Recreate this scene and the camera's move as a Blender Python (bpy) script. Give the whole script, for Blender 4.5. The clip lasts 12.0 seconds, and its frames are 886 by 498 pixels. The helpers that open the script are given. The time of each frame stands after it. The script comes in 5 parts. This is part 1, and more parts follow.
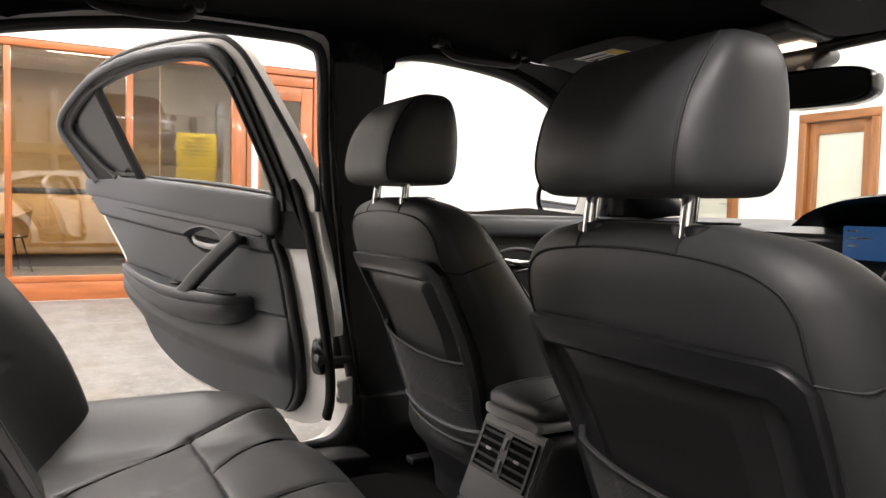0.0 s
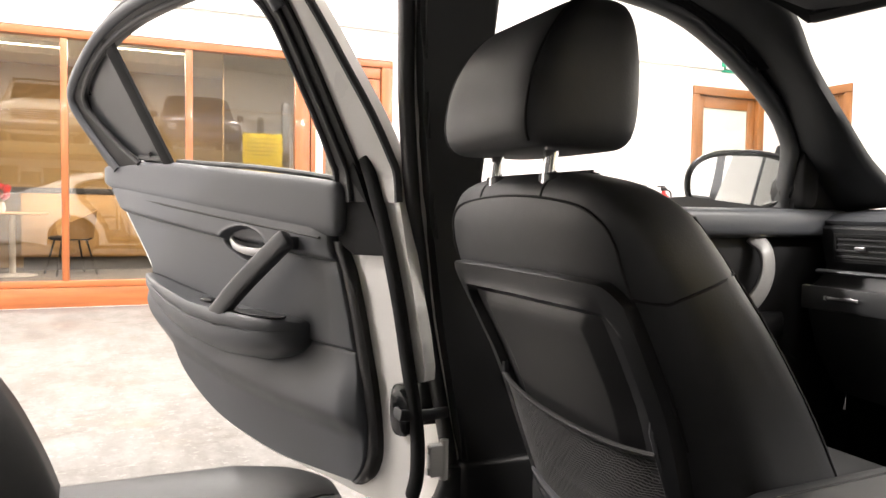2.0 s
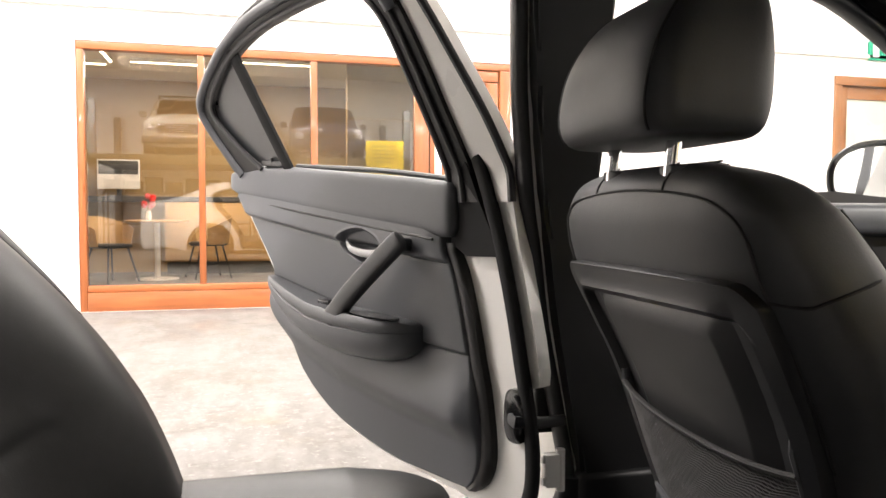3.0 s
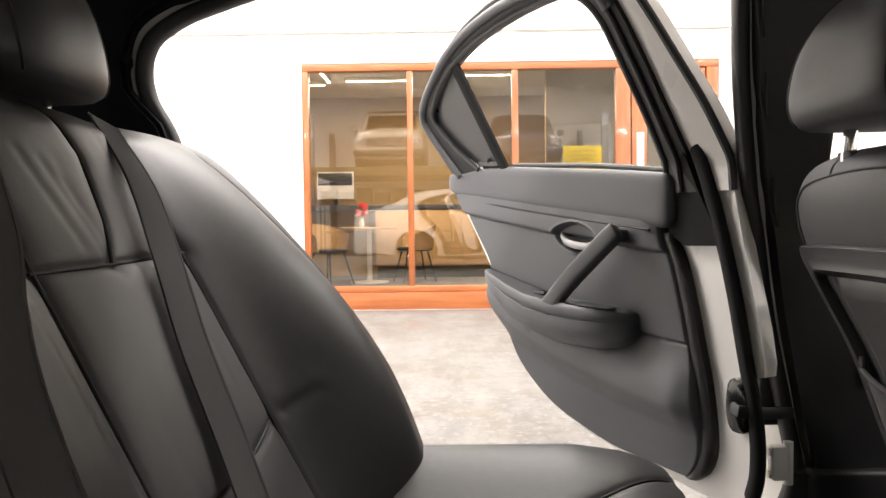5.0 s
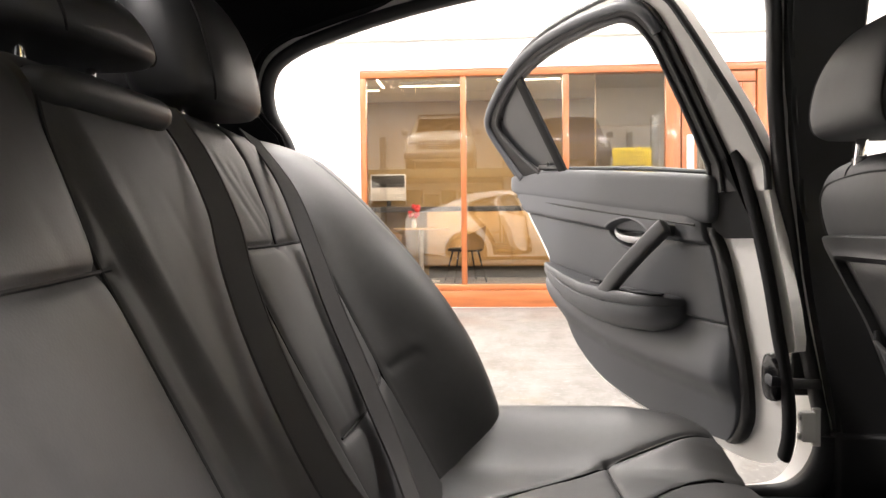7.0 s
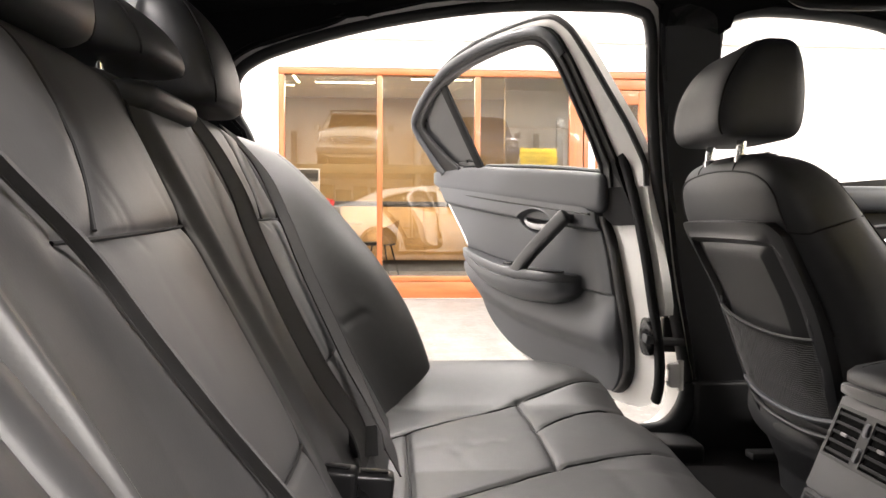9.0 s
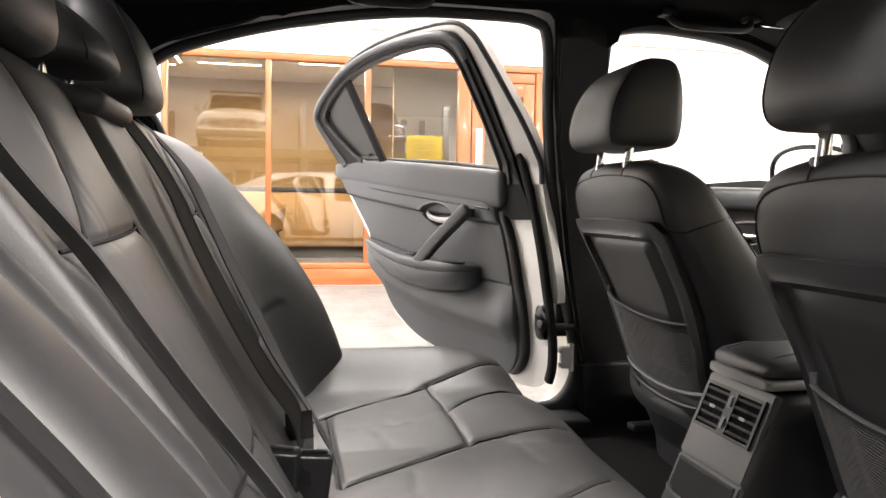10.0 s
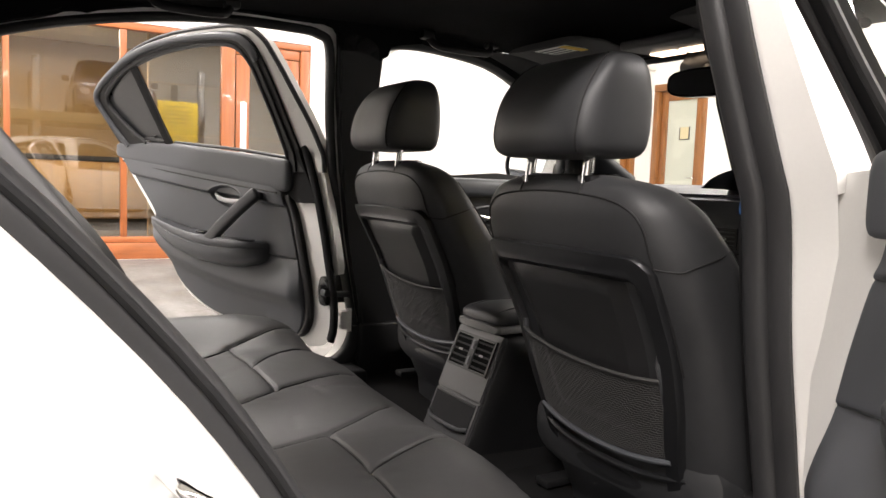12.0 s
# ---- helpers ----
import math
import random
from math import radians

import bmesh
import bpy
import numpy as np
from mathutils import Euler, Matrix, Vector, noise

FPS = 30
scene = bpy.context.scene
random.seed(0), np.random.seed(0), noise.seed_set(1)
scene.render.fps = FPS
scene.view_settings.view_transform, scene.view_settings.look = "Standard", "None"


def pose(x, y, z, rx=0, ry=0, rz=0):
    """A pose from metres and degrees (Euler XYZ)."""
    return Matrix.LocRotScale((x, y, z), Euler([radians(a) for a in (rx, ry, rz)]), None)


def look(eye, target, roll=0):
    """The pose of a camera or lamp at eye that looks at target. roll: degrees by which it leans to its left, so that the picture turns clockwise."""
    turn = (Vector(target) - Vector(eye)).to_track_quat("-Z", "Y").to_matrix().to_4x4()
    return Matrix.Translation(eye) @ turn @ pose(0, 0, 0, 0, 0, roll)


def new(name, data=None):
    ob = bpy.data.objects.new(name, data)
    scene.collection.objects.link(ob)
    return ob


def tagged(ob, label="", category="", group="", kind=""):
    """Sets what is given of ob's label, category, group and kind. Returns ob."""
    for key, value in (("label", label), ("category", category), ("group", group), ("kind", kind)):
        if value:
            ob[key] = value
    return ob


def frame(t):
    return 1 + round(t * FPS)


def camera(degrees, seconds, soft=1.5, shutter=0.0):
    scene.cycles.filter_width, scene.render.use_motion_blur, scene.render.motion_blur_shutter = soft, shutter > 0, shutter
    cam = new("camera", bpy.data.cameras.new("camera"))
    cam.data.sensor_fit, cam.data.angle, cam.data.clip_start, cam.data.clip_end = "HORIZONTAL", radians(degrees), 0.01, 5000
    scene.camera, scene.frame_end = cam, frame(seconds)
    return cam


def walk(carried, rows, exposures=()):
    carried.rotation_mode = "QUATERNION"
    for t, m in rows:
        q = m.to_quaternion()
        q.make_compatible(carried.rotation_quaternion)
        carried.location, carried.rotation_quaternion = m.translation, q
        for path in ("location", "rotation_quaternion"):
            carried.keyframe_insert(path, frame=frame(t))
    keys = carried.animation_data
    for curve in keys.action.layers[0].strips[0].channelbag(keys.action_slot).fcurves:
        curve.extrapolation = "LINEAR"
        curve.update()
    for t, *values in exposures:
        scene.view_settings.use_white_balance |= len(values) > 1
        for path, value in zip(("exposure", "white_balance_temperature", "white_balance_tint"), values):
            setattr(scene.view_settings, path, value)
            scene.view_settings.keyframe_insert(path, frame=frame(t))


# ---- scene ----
cam = camera(61.6, 12.0)
PATH = [
    (0, (-0.036, -1.059, 0.887), (0.926, 0.691, 0.782), 1.3),
    (0.5, (0.012, -0.87, 0.89), (0.954, 0.891, 0.788), 1.4),
    (1, (0.051, -0.697, 0.888), (0.963, 1.081, 0.783), 1.2),
    (1.5, (0.096, -0.557, 0.88), (0.971, 1.238, 0.772), 1.1),
    (2, (0.133, -0.487, 0.864), (0.941, 1.34, 0.757), 0.9),
    (2.5, (0.153, -0.457, 0.859), (0.817, 1.427, 0.756), 0.6),
    (3, (0.157, -0.455, 0.856), (0.661, 1.478, 0.758), 0.2),
    (5, (0.105, -0.526, 0.829), (0.09, 1.473, 0.752), -0.7),
    (5.5, (0.096, -0.575, 0.828), (-0.002, 1.421, 0.752), -0.7),
    (6, (0.086, -0.633, 0.823), (-0.048, 1.362, 0.751), -0.8),
    (6.5, (0.077, -0.688, 0.817), (-0.071, 1.306, 0.746), -0.7),
    (7, (0.056, -0.756, 0.816), (-0.084, 1.238, 0.746), -0.6),
    (9, (0.0, -1.044, 0.79), (0.106, 0.951, 0.711), 0.3),
    (9.5, (-0.027, -1.093, 0.799), (0.191, 0.893, 0.707), 0.5),
    (10, (-0.073, -1.133, 0.812), (0.342, 0.82, 0.697), 0.9),
    (10.5, (-0.115, -1.173, 0.821), (0.499, 0.726, 0.686), 1.4),
    (11, (-0.154, -1.23, 0.836), (0.648, 0.596, 0.685), 1.8),
    (11.5, (-0.196, -1.309, 0.845), (0.734, 0.454, 0.68), 1.9),
    (12, (-0.261, -1.433, 0.856), (0.753, 0.282, 0.68), 2.1),
]
walk(cam, [(t, look(eye, target, roll)) for t, eye, target, roll in PATH],
     [(0, .25), (1, .66), (2, .75), (3, .70), (5, .55), (7, .64), (9, .88), (10.5, .85), (11, .70), (11.5, .58), (12, .30)])

# ---------- light ----------
world = bpy.data.worlds.new("world")
scene.world = world
world.use_nodes = True
world.node_tree.nodes["Background"].inputs[0].default_value = (1.0, 0.97, 0.92, 1)
world.node_tree.nodes["Background"].inputs[1].default_value = 0.15


def area_lamp(name, m, sx, sy, watts, col=(1.0, 0.926, 0.905)):
    data = bpy.data.lights.new(name, "AREA")
    data.shape, data.size, data.size_y, data.energy, data.color = "RECTANGLE", sx, sy, watts, col
    ob = new(name, data)
    ob.matrix_world = m
    return ob


# ---------- materials ----------
def surf(name, col, rough=0.5, var=0.12, scale=6.0, fine=200.0, bump=0.05, metal=0.0, coat=0.0, spec=0.5,
         rvar=0.08, stretch=(1, 1, 1), dist=0.001, tint=None):
    """Colour that varies at two scales, with fine relief and uneven gloss."""
    m = bpy.data.materials.new(name)
    m.use_nodes = True
    nt = m.node_tree
    b = nt.nodes["Principled BSDF"]
    b.inputs["Metallic"].default_value = metal
    b.inputs["Coat Weight"].default_value = coat
    b.inputs["Coat Roughness"].default_value = 0.06
    b.inputs["Specular IOR Level"].default_value = spec
    tc = nt.nodes.new("ShaderNodeTexCoord")
    mp = nt.nodes.new("ShaderNodeMapping")
    mp.inputs["Scale"].default_value = stretch
    nt.links.new(tc.outputs["Object"], mp.inputs[0])
    big = nt.nodes.new("ShaderNodeTexNoise")
    big.inputs["Scale"].default_value, big.inputs["Detail"].default_value = scale, 5
    small = nt.nodes.new("ShaderNodeTexNoise")
    small.inputs["Scale"].default_value, small.inputs["Detail"].default_value = fine, 3
    for n in (big, small):
        nt.links.new(mp.outputs[0], n.inputs[0])
    add = nt.nodes.new("ShaderNodeMath")
    add.operation = "MULTIPLY_ADD"
    add.inputs[1].default_value = 0.35
    nt.links.new(small.outputs[0], add.inputs[0])
    nt.links.new(big.outputs[0], add.inputs[2])
    ramp = nt.nodes.new("ShaderNodeMapRange")
    ramp.inputs[1].default_value, ramp.inputs[2].default_value = 0.42, 0.95
    nt.links.new(add.outputs[0], ramp.inputs[0])
    mix = nt.nodes.new("ShaderNodeMix")
    mix.data_type = "RGBA"
    lo = [c * (1 - var) for c in col]
    hi = [min(1.0, c * (1 + var)) for c in (tint or col)]
    mix.inputs[6].default_value, mix.inputs[7].default_value = (*lo, 1), (*hi, 1)
    nt.links.new(ramp.outputs[0], mix.inputs[0])
    nt.links.new(mix.outputs[2], b.inputs["Base Color"])
    rr = nt.nodes.new("ShaderNodeMapRange")
    rr.inputs[1].default_value, rr.inputs[2].default_value = 0.3, 0.7
    rr.inputs[3].default_value, rr.inputs[4].default_value = max(0.02, rough - rvar), min(1, rough + rvar)
    nt.links.new(big.outputs[0], rr.inputs[0])
    nt.links.new(rr.outputs[0], b.inputs["Roughness"])
    if bump:
        bp = nt.nodes.new("ShaderNodeBump")
        bp.inputs["Strength"].default_value, bp.inputs["Distance"].default_value = bump, dist
        nt.links.new(small.outputs[0], bp.inputs["Height"])
        nt.links.new(bp.outputs[0], b.inputs["Normal"])
    return m


def leather(name, col, rough=0.42, grain=420.0, crease=0.25):
    """Grained hide: small cells over soft creases."""
    m = surf(name, col, rough, var=0.18, scale=4.0, fine=60.0, bump=0, rvar=0.07)
    nt = m.node_tree
    b = nt.nodes["Principled BSDF"]
    tc = next(n for n in nt.nodes if n.type == "TEX_COORD")
    cells = nt.nodes.new("ShaderNodeTexVoronoi")
    cells.inputs["Scale"].default_value = grain
    soft = nt.nodes.new("ShaderNodeTexNoise")
    soft.inputs["Scale"].default_value, soft.inputs["Detail"].default_value = 16.0, 4
    for n in (cells, soft):
        nt.links.new(tc.outputs["Object"], n.inputs["Vector"])
    b1, b2 = nt.nodes.new("ShaderNodeBump"), nt.nodes.new("ShaderNodeBump")
    b1.inputs["Strength"].default_value, b1.inputs["Distance"].default_value = crease * .6, 0.006
    b2.inputs["Strength"].default_value, b2.inputs["Distance"].default_value = 0.12, 0.0005
    nt.links.new(soft.outputs[0], b1.inputs["Height"])
    nt.links.new(cells.outputs["Distance"], b2.inputs["Height"])
    nt.links.new(b1.outputs[0], b2.inputs["Normal"])
    nt.links.new(b2.outputs[0], b.inputs["Normal"])
    return m


def pane_glass(name, tint=(0.9, 0.92, 0.9), ior=1.45):
    m = bpy.data.materials.new(name)
    m.use_nodes = True
    nt = m.node_tree
    nt.nodes.remove(nt.nodes["Principled BSDF"])
    out = nt.nodes["Material Output"]
    clear, gloss, mix, lw, pw, fr = (nt.nodes.new(k) for k in
                                     ("ShaderNodeBsdfTransparent", "ShaderNodeBsdfGlossy", "ShaderNodeMixShader",
                                      "ShaderNodeLayerWeight", "ShaderNodeMath", "ShaderNodeMapRange"))
    clear.inputs[0].default_value = (*tint, 1)
    gloss.inputs["Roughness"].default_value = 0.0
    lw.inputs[0].default_value = 0.5
    pw.operation = "POWER"
    pw.inputs[1].default_value = 5.0
    fr.inputs[3].default_value, fr.inputs[4].default_value = ((ior - 1) / (ior + 1)) ** 2, 1.0
    nt.links.new(lw.outputs["Facing"], pw.inputs[0])
    nt.links.new(pw.outputs[0], fr.inputs[0])
    nt.links.new(fr.outputs[0], mix.inputs[0])
    nt.links.new(clear.outputs[0], mix.inputs[1])
    nt.links.new(gloss.outputs[0], mix.inputs[2])
    nt.links.new(mix.outputs[0], out.inputs[0])
    return m


def glow(name, col, strength):
    m = bpy.data.materials.new(name)
    m.use_nodes = True
    b = m.node_tree.nodes["Principled BSDF"]
    b.inputs["Base Color"].default_value = (0.8, 0.8, 0.8, 1) if strength > 1 else (0.02, 0.02, 0.02, 1)
    b.inputs["Emission Color"].default_value = (*col, 1)
    b.inputs["Emission Strength"].default_value = strength
    return m


LEATHER = leather("black_leather", (0.031, 0.0318, 0.0332), 0.48, crease=0.07)
# bench copy of the same hide, its colour lifted for the stronger light there
LEATHER_SOFT = leather("black_leather_lit", (0.052, 0.0515, 0.0515), 0.48, crease=0.08)
SEAM = surf("seam_shadow", (0.008, 0.008, 0.008), 0.7, bump=0)
PLASTIC = surf("charcoal_plastic", (0.045, 0.0465, 0.049), 0.5, fine=700, bump=0.25, dist=0.0006)
PLASTIC_GREY = surf("grey_plastic", (0.070, 0.074, 0.082), 0.48, fine=800, bump=0.25, dist=0.0006)
SHELL = surf("shell_plastic", (0.0115, 0.0119, 0.0130), 0.38, fine=600, bump=0.15, dist=0.0006)
SATIN_GREY = surf("satin_grey", (0.22, 0.215, 0.21), 0.35, bump=0)
PLASTIC_DARK = surf("black_plastic", (0.0065, 0.0065, 0.007), 0.45, fine=600, bump=0.15, dist=0.0006)
VOID = surf("deep_black", (0.003, 0.003, 0.003), 0.95, bump=0, spec=0.1)
GLOSS_BLACK = surf("gloss_black", (0.008, 0.008, 0.009), 0.12, rvar=0.03, bump=0)
BLIND = surf("blind_behind_glass", (0.034, 0.035, 0.038), 0.35, var=0.1, fine=900, bump=0.15, dist=0.0004, coat=0.5)
MATT_BLACK = surf("matt_black_plastic", (0.010, 0.010, 0.0105), 0.8, fine=700, bump=0.2, dist=0.0005, spec=0.25)
RUBBER = surf("rubber_seal", (0.030, 0.030, 0.031), 0.5, fine=300, bump=0.1)
FABRIC = surf("headliner_fabric", (0.0055, 0.0055, 0.006), 0.95, fine=900, bump=0.5, dist=0.001, spec=0.2)
CARPET = surf("carpet", (0.012, 0.012, 0.012), 1.0, fine=900, bump=1.0, dist=0.003, spec=0.1)
WEBBING = surf("belt_webbing", (0.074, 0.0725, 0.072), 0.85, spec=0.3, fine=900, bump=0.6, dist=0.0008, stretch=(0.3, 1, 1))
NETTING = surf("net_cord", (0.043, 0.042, 0.041), 0.8, fine=900, bump=0.3)
SATIN_CHROME = surf("satin_chrome", (0.30, 0.30, 0.305), 0.32, var=0.05, metal=1.0, bump=0, rvar=0.05)
CHROME = surf("chrome", (0.75, 0.75, 0.75), 0.12, var=0.04, metal=1.0, bump=0, rvar=0.04)
SATIN = surf("satin_silver", (0.62, 0.62, 0.63), 0.28, var=0.05, metal=1.0, bump=0)
PAINT = surf("white_car_paint", (0.80, 0.79, 0.76), 0.3, var=0.03, scale=2, bump=0, coat=0.8, rvar=0.04)
MIRROR = surf("mirror_glass", (0.85, 0.87, 0.9), 0.02, var=0.01, metal=1.0, bump=0, rvar=0.01)
WALL = surf("white_wall", (0.83, 0.82, 0.79), 0.85, var=0.03, scale=0.8, fine=90, bump=0.15, dist=0.002)
CEIL = surf("ceiling_white", (0.78, 0.76, 0.70), 0.9, var=0.04, scale=0.6, fine=70, bump=0.1, dist=0.002)
OFFWALL = surf("office_wall", (0.40, 0.27, 0.12), 0.85, var=0.05, scale=1.0, fine=80, bump=0.1)
WOOD = surf("orange_wood", (0.32, 0.098, 0.028), 0.35, var=0.32, scale=3.0, fine=40, bump=0.08, stretch=(9, 9, 0.7), coat=0.3)
WOOD_H = surf("orange_wood_rail", (0.32, 0.098, 0.028), 0.35, var=0.32, scale=3.0, fine=40, bump=0.08, stretch=(0.7, 9, 9), coat=0.3)
OAK = surf("light_oak", (0.54, 0.34, 0.14), 0.4, var=0.2, scale=4, fine=60, bump=0.05, stretch=(1, 6, 6), coat=0.2)
GLASS = pane_glass("clear_glass", (0.94, 0.95, 0.93))
GLASS_OFFICE = pane_glass("office_glass", (0.92, 0.87, 0.78), 2.05)
GLASS_TINT = pane_glass("tinted_glass", (0.10, 0.105, 0.11))
YELLOW = surf("yellow_paper", (0.75, 0.55, 0.02), 0.6, var=0.05, bump=0.02)
CREAM_PAPER = surf("cream_paper", (0.62, 0.55, 0.34), 0.6, var=0.04, bump=0.02)
INK = surf("grey_ink", (0.25, 0.18, 0.03), 0.7, bump=0)
PAPER = surf("white_paper", (0.8, 0.8, 0.78), 0.6, var=0.03, bump=0.02)
LABEL_YELLOW = surf("label_yellow", (0.8, 0.55, 0.05), 0.5, bump=0)
RED = surf("red_paint", (0.62, 0.02, 0.02), 0.3, var=0.08, bump=0, coat=0.4)
GREEN = surf("green_sign", (0.02, 0.35, 0.2), 0.4, bump=0)
LAMP = glow("lamp_diffuser", (1.0, 0.93, 0.84), 9.0)
LAMP_WARM = glow("map_lamp_glow", (1.0, 0.74, 0.52), 3.0)
SCREEN = glow("blue_screen", (0.05, 0.16, 0.42), 0.28)


def concrete():
    """Bare concrete with pale worn streaks, brown stains and fine pits."""
    m = surf("worn_concrete", (0.115, 0.110, 0.102), 0.55, var=0.2, scale=1.6, fine=34, bump=0.15, dist=0.004, rvar=0.18)
    nt = m.node_tree
    b = nt.nodes["Principled BSDF"]
    tc = next(n for n in nt.nodes if n.type == "TEX_COORD")
    sock = b.inputs["Base Color"].links[0].from_socket
    for scale, stretch, lo, hi, amount, col in ((2.6, (2.6, .7, 1), .45, .60, .75, (.165, .160, .152)), (7.0, (1.4, .8, 1), .48, .60, .7, (.172, .167, .158)),
                                                (4.0, (1, 1.6, 1), .57, .66, .65, (.070, .062, .050)), (26.0, (1, 1, 1), .56, .62, .55, (.25, .244, .233)),
                                                (1.7, (1, 1, 1), .58, .70, .5, (.135, .108, .068))):
        mp, no, rg, mx = (nt.nodes.new(k) for k in ("ShaderNodeMapping", "ShaderNodeTexNoise", "ShaderNodeMapRange", "ShaderNodeMix"))
        mp.inputs["Scale"].default_value = stretch
        mp.inputs["Location"].default_value = (scale * 3.1, scale, 0)
        no.inputs["Scale"].default_value, no.inputs["Detail"].default_value, no.inputs["Roughness"].default_value = scale, 10, 0.68
        rg.inputs[1].default_value, rg.inputs[2].default_value, rg.inputs[4].default_value = lo, hi, amount
        mx.data_type = "RGBA"
        mx.inputs[7].default_value = (*col, 1)
        nt.links.new(tc.outputs["Object"], mp.inputs[0])
        nt.links.new(mp.outputs[0], no.inputs["Vector"])
        nt.links.new(no.outputs[0], rg.inputs[0])
        nt.links.new(rg.outputs[0], mx.inputs[0])
        nt.links.new(sock, mx.inputs[6])
        sock = mx.outputs[2]
    nt.links.new(sock, b.inputs["Base Color"])
    return m


CONCRETE = concrete()


# ---------- mesh tools ----------
def finish(bm, angle=40):
    bmesh.ops.recalc_face_normals(bm, faces=bm.faces[:])
    for f in bm.faces:
        f.smooth = True
    for e in bm.edges:
        if len(e.link_faces) == 2 and e.calc_face_angle(0) > radians(angle):
            e.smooth = False
    return bm


def part(name, bm, material, parent=None, label="", angle=40):
    finish(bm, angle)
    me = bpy.data.meshes.new(name)
    bm.to_mesh(me)
    bm.free()
    me.materials.append(material)
    ob = new(name, me)
    if parent:
        ob.parent = parent
    if label:
        tagged(ob, label)
    return ob


def thing(name, label, category, group="", kind="", m=None):
    ob = new(name)
    ob.empty_display_size = 0.1
    if m is not None:
        ob.matrix_world = m
    return tagged(ob, label, category, group, kind)


def box(x0, x1, y0, y1, z0, z1, bev=0.003, seg=2, bm=None):
    own = bm is None
    bm = bm or bmesh.new()
    r = bmesh.ops.create_cube(bm, size=1)
    for v in r["verts"]:
        v.co = Vector(((x0 + x1) / 2 + v.co.x * (x1 - x0), (y0 + y1) / 2 + v.co.y * (y1 - y0), (z0 + z1) / 2 + v.co.z * (z1 - z0)))
    if bev:
        es = list({e for v in r["verts"] for e in v.link_edges})
        bmesh.ops.bevel(bm, geom=es, offset=bev, segments=seg, profile=0.5, affect="EDGES")
    return bm


def loft(rings, caps=True, bm=None):
    bm = bm or bmesh.new()
    vs = [[bm.verts.new(p) for p in r] for r in rings]
    n = len(vs[0])
    for a, b in zip(vs, vs[1:]):
        for i in range(n):
            bm.faces.new((a[i], a[(i + 1) % n], b[(i + 1) % n], b[i]))
    if caps:
        bm.faces.new(vs[0][::-1])
        bm.faces.new(vs[-1])
    return bm


def sgnpow(v, p):
    return math.copysign(abs(v) ** p, v)


def oval(a, b, p, n=32):
    """Superellipse with half axes a, b."""
    return [(a * sgnpow(math.cos(2 * math.pi * i / n), 2 / p), b * sgnpow(math.sin(2 * math.pi * i / n), 2 / p)) for i in range(n)]


def curve(points, n=8, closed=False):
    """Catmull-Rom through the points."""
    p = [Vector(q) for q in points]
    out = []
    count = len(p) if closed else len(p) - 1
    for i in range(count):
        if closed:
            a, b, c, d = p[i - 1], p[i], p[(i + 1) % len(p)], p[(i + 2) % len(p)]
        else:
            b, c = p[i], p[i + 1]
            a = p[i - 1] if i else b * 2 - c
            d = p[i + 2] if i + 2 < len(p) else c * 2 - b
        for k in range(n):
            t = k / n
            out.append(0.5 * ((2 * b) + (c - a) * t + (2 * a - 5 * b + 4 * c - d) * t * t + (3 * b - a - 3 * c + d) * t ** 3))
    if not closed:
        out.append(p[-1])
    return out


def sweep(path, profile, closed=False, up=None, bm=None, caps=True):
    """Carry a 2D profile (side, up) along a path. up fixes its turn; else it is carried along."""
    path = [Vector(q) for q in path]
    n = len(path)
    rings, last = [], None
    for i in range(n):
        if closed:
            t = path[(i + 1) % n] - path[i - 1]
        else:
            t = path[min(i + 1, n - 1)] - path[max(i - 1, 0)]
        t.normalize()
        ref = Vector(up(i) if callable(up) else up) if up is not None else last
        if ref is None:
            ref = Vector((0, 0, 1)) if abs(t.z) < 0.9 else Vector((1, 0, 0))
        v = ref - t * ref.dot(t)
        v.normalize()
        last = v
        s = t.cross(v)
        rings.append([path[i] + s * a + v * b for a, b in profile])
    if closed:
        rings.append(rings[0])
        bm = bm or bmesh.new()
        vs = [[bm.verts.new(p) for p in r] for r in rings[:-1]]
        m = len(profile)
        for i in range(n):
            a, b = vs[i], vs[(i + 1) % n]
            for k in range(m):
                bm.faces.new((a[k], a[(k + 1) % m], b[(k + 1) % m], b[k]))
        return bm
    return loft(rings, caps, bm)


def tube(path, r, n=8, closed=False, bm=None, flat=1.0, up=None):
    return sweep(path, [(r * math.cos(2 * math.pi * i / n), r * flat * math.sin(2 * math.pi * i / n)) for i in range(n)], closed, up, bm)


def sheet(outer, holes, place, bm=None):
    """A flat plate with holes: the 2D loops mapped by place(u, v)."""
    bm = bm or bmesh.new()
    edges = []
    for loop in (outer, *holes):
        vs = [bm.verts.new(place(u, v)) for u, v in loop]
        edges += [bm.edges.new((vs[i], vs[(i + 1) % len(vs)])) for i in range(len(vs))]
    bmesh.ops.triangle_fill(bm, use_beauty=True, use_dissolve=False, edges=edges)
    return bm


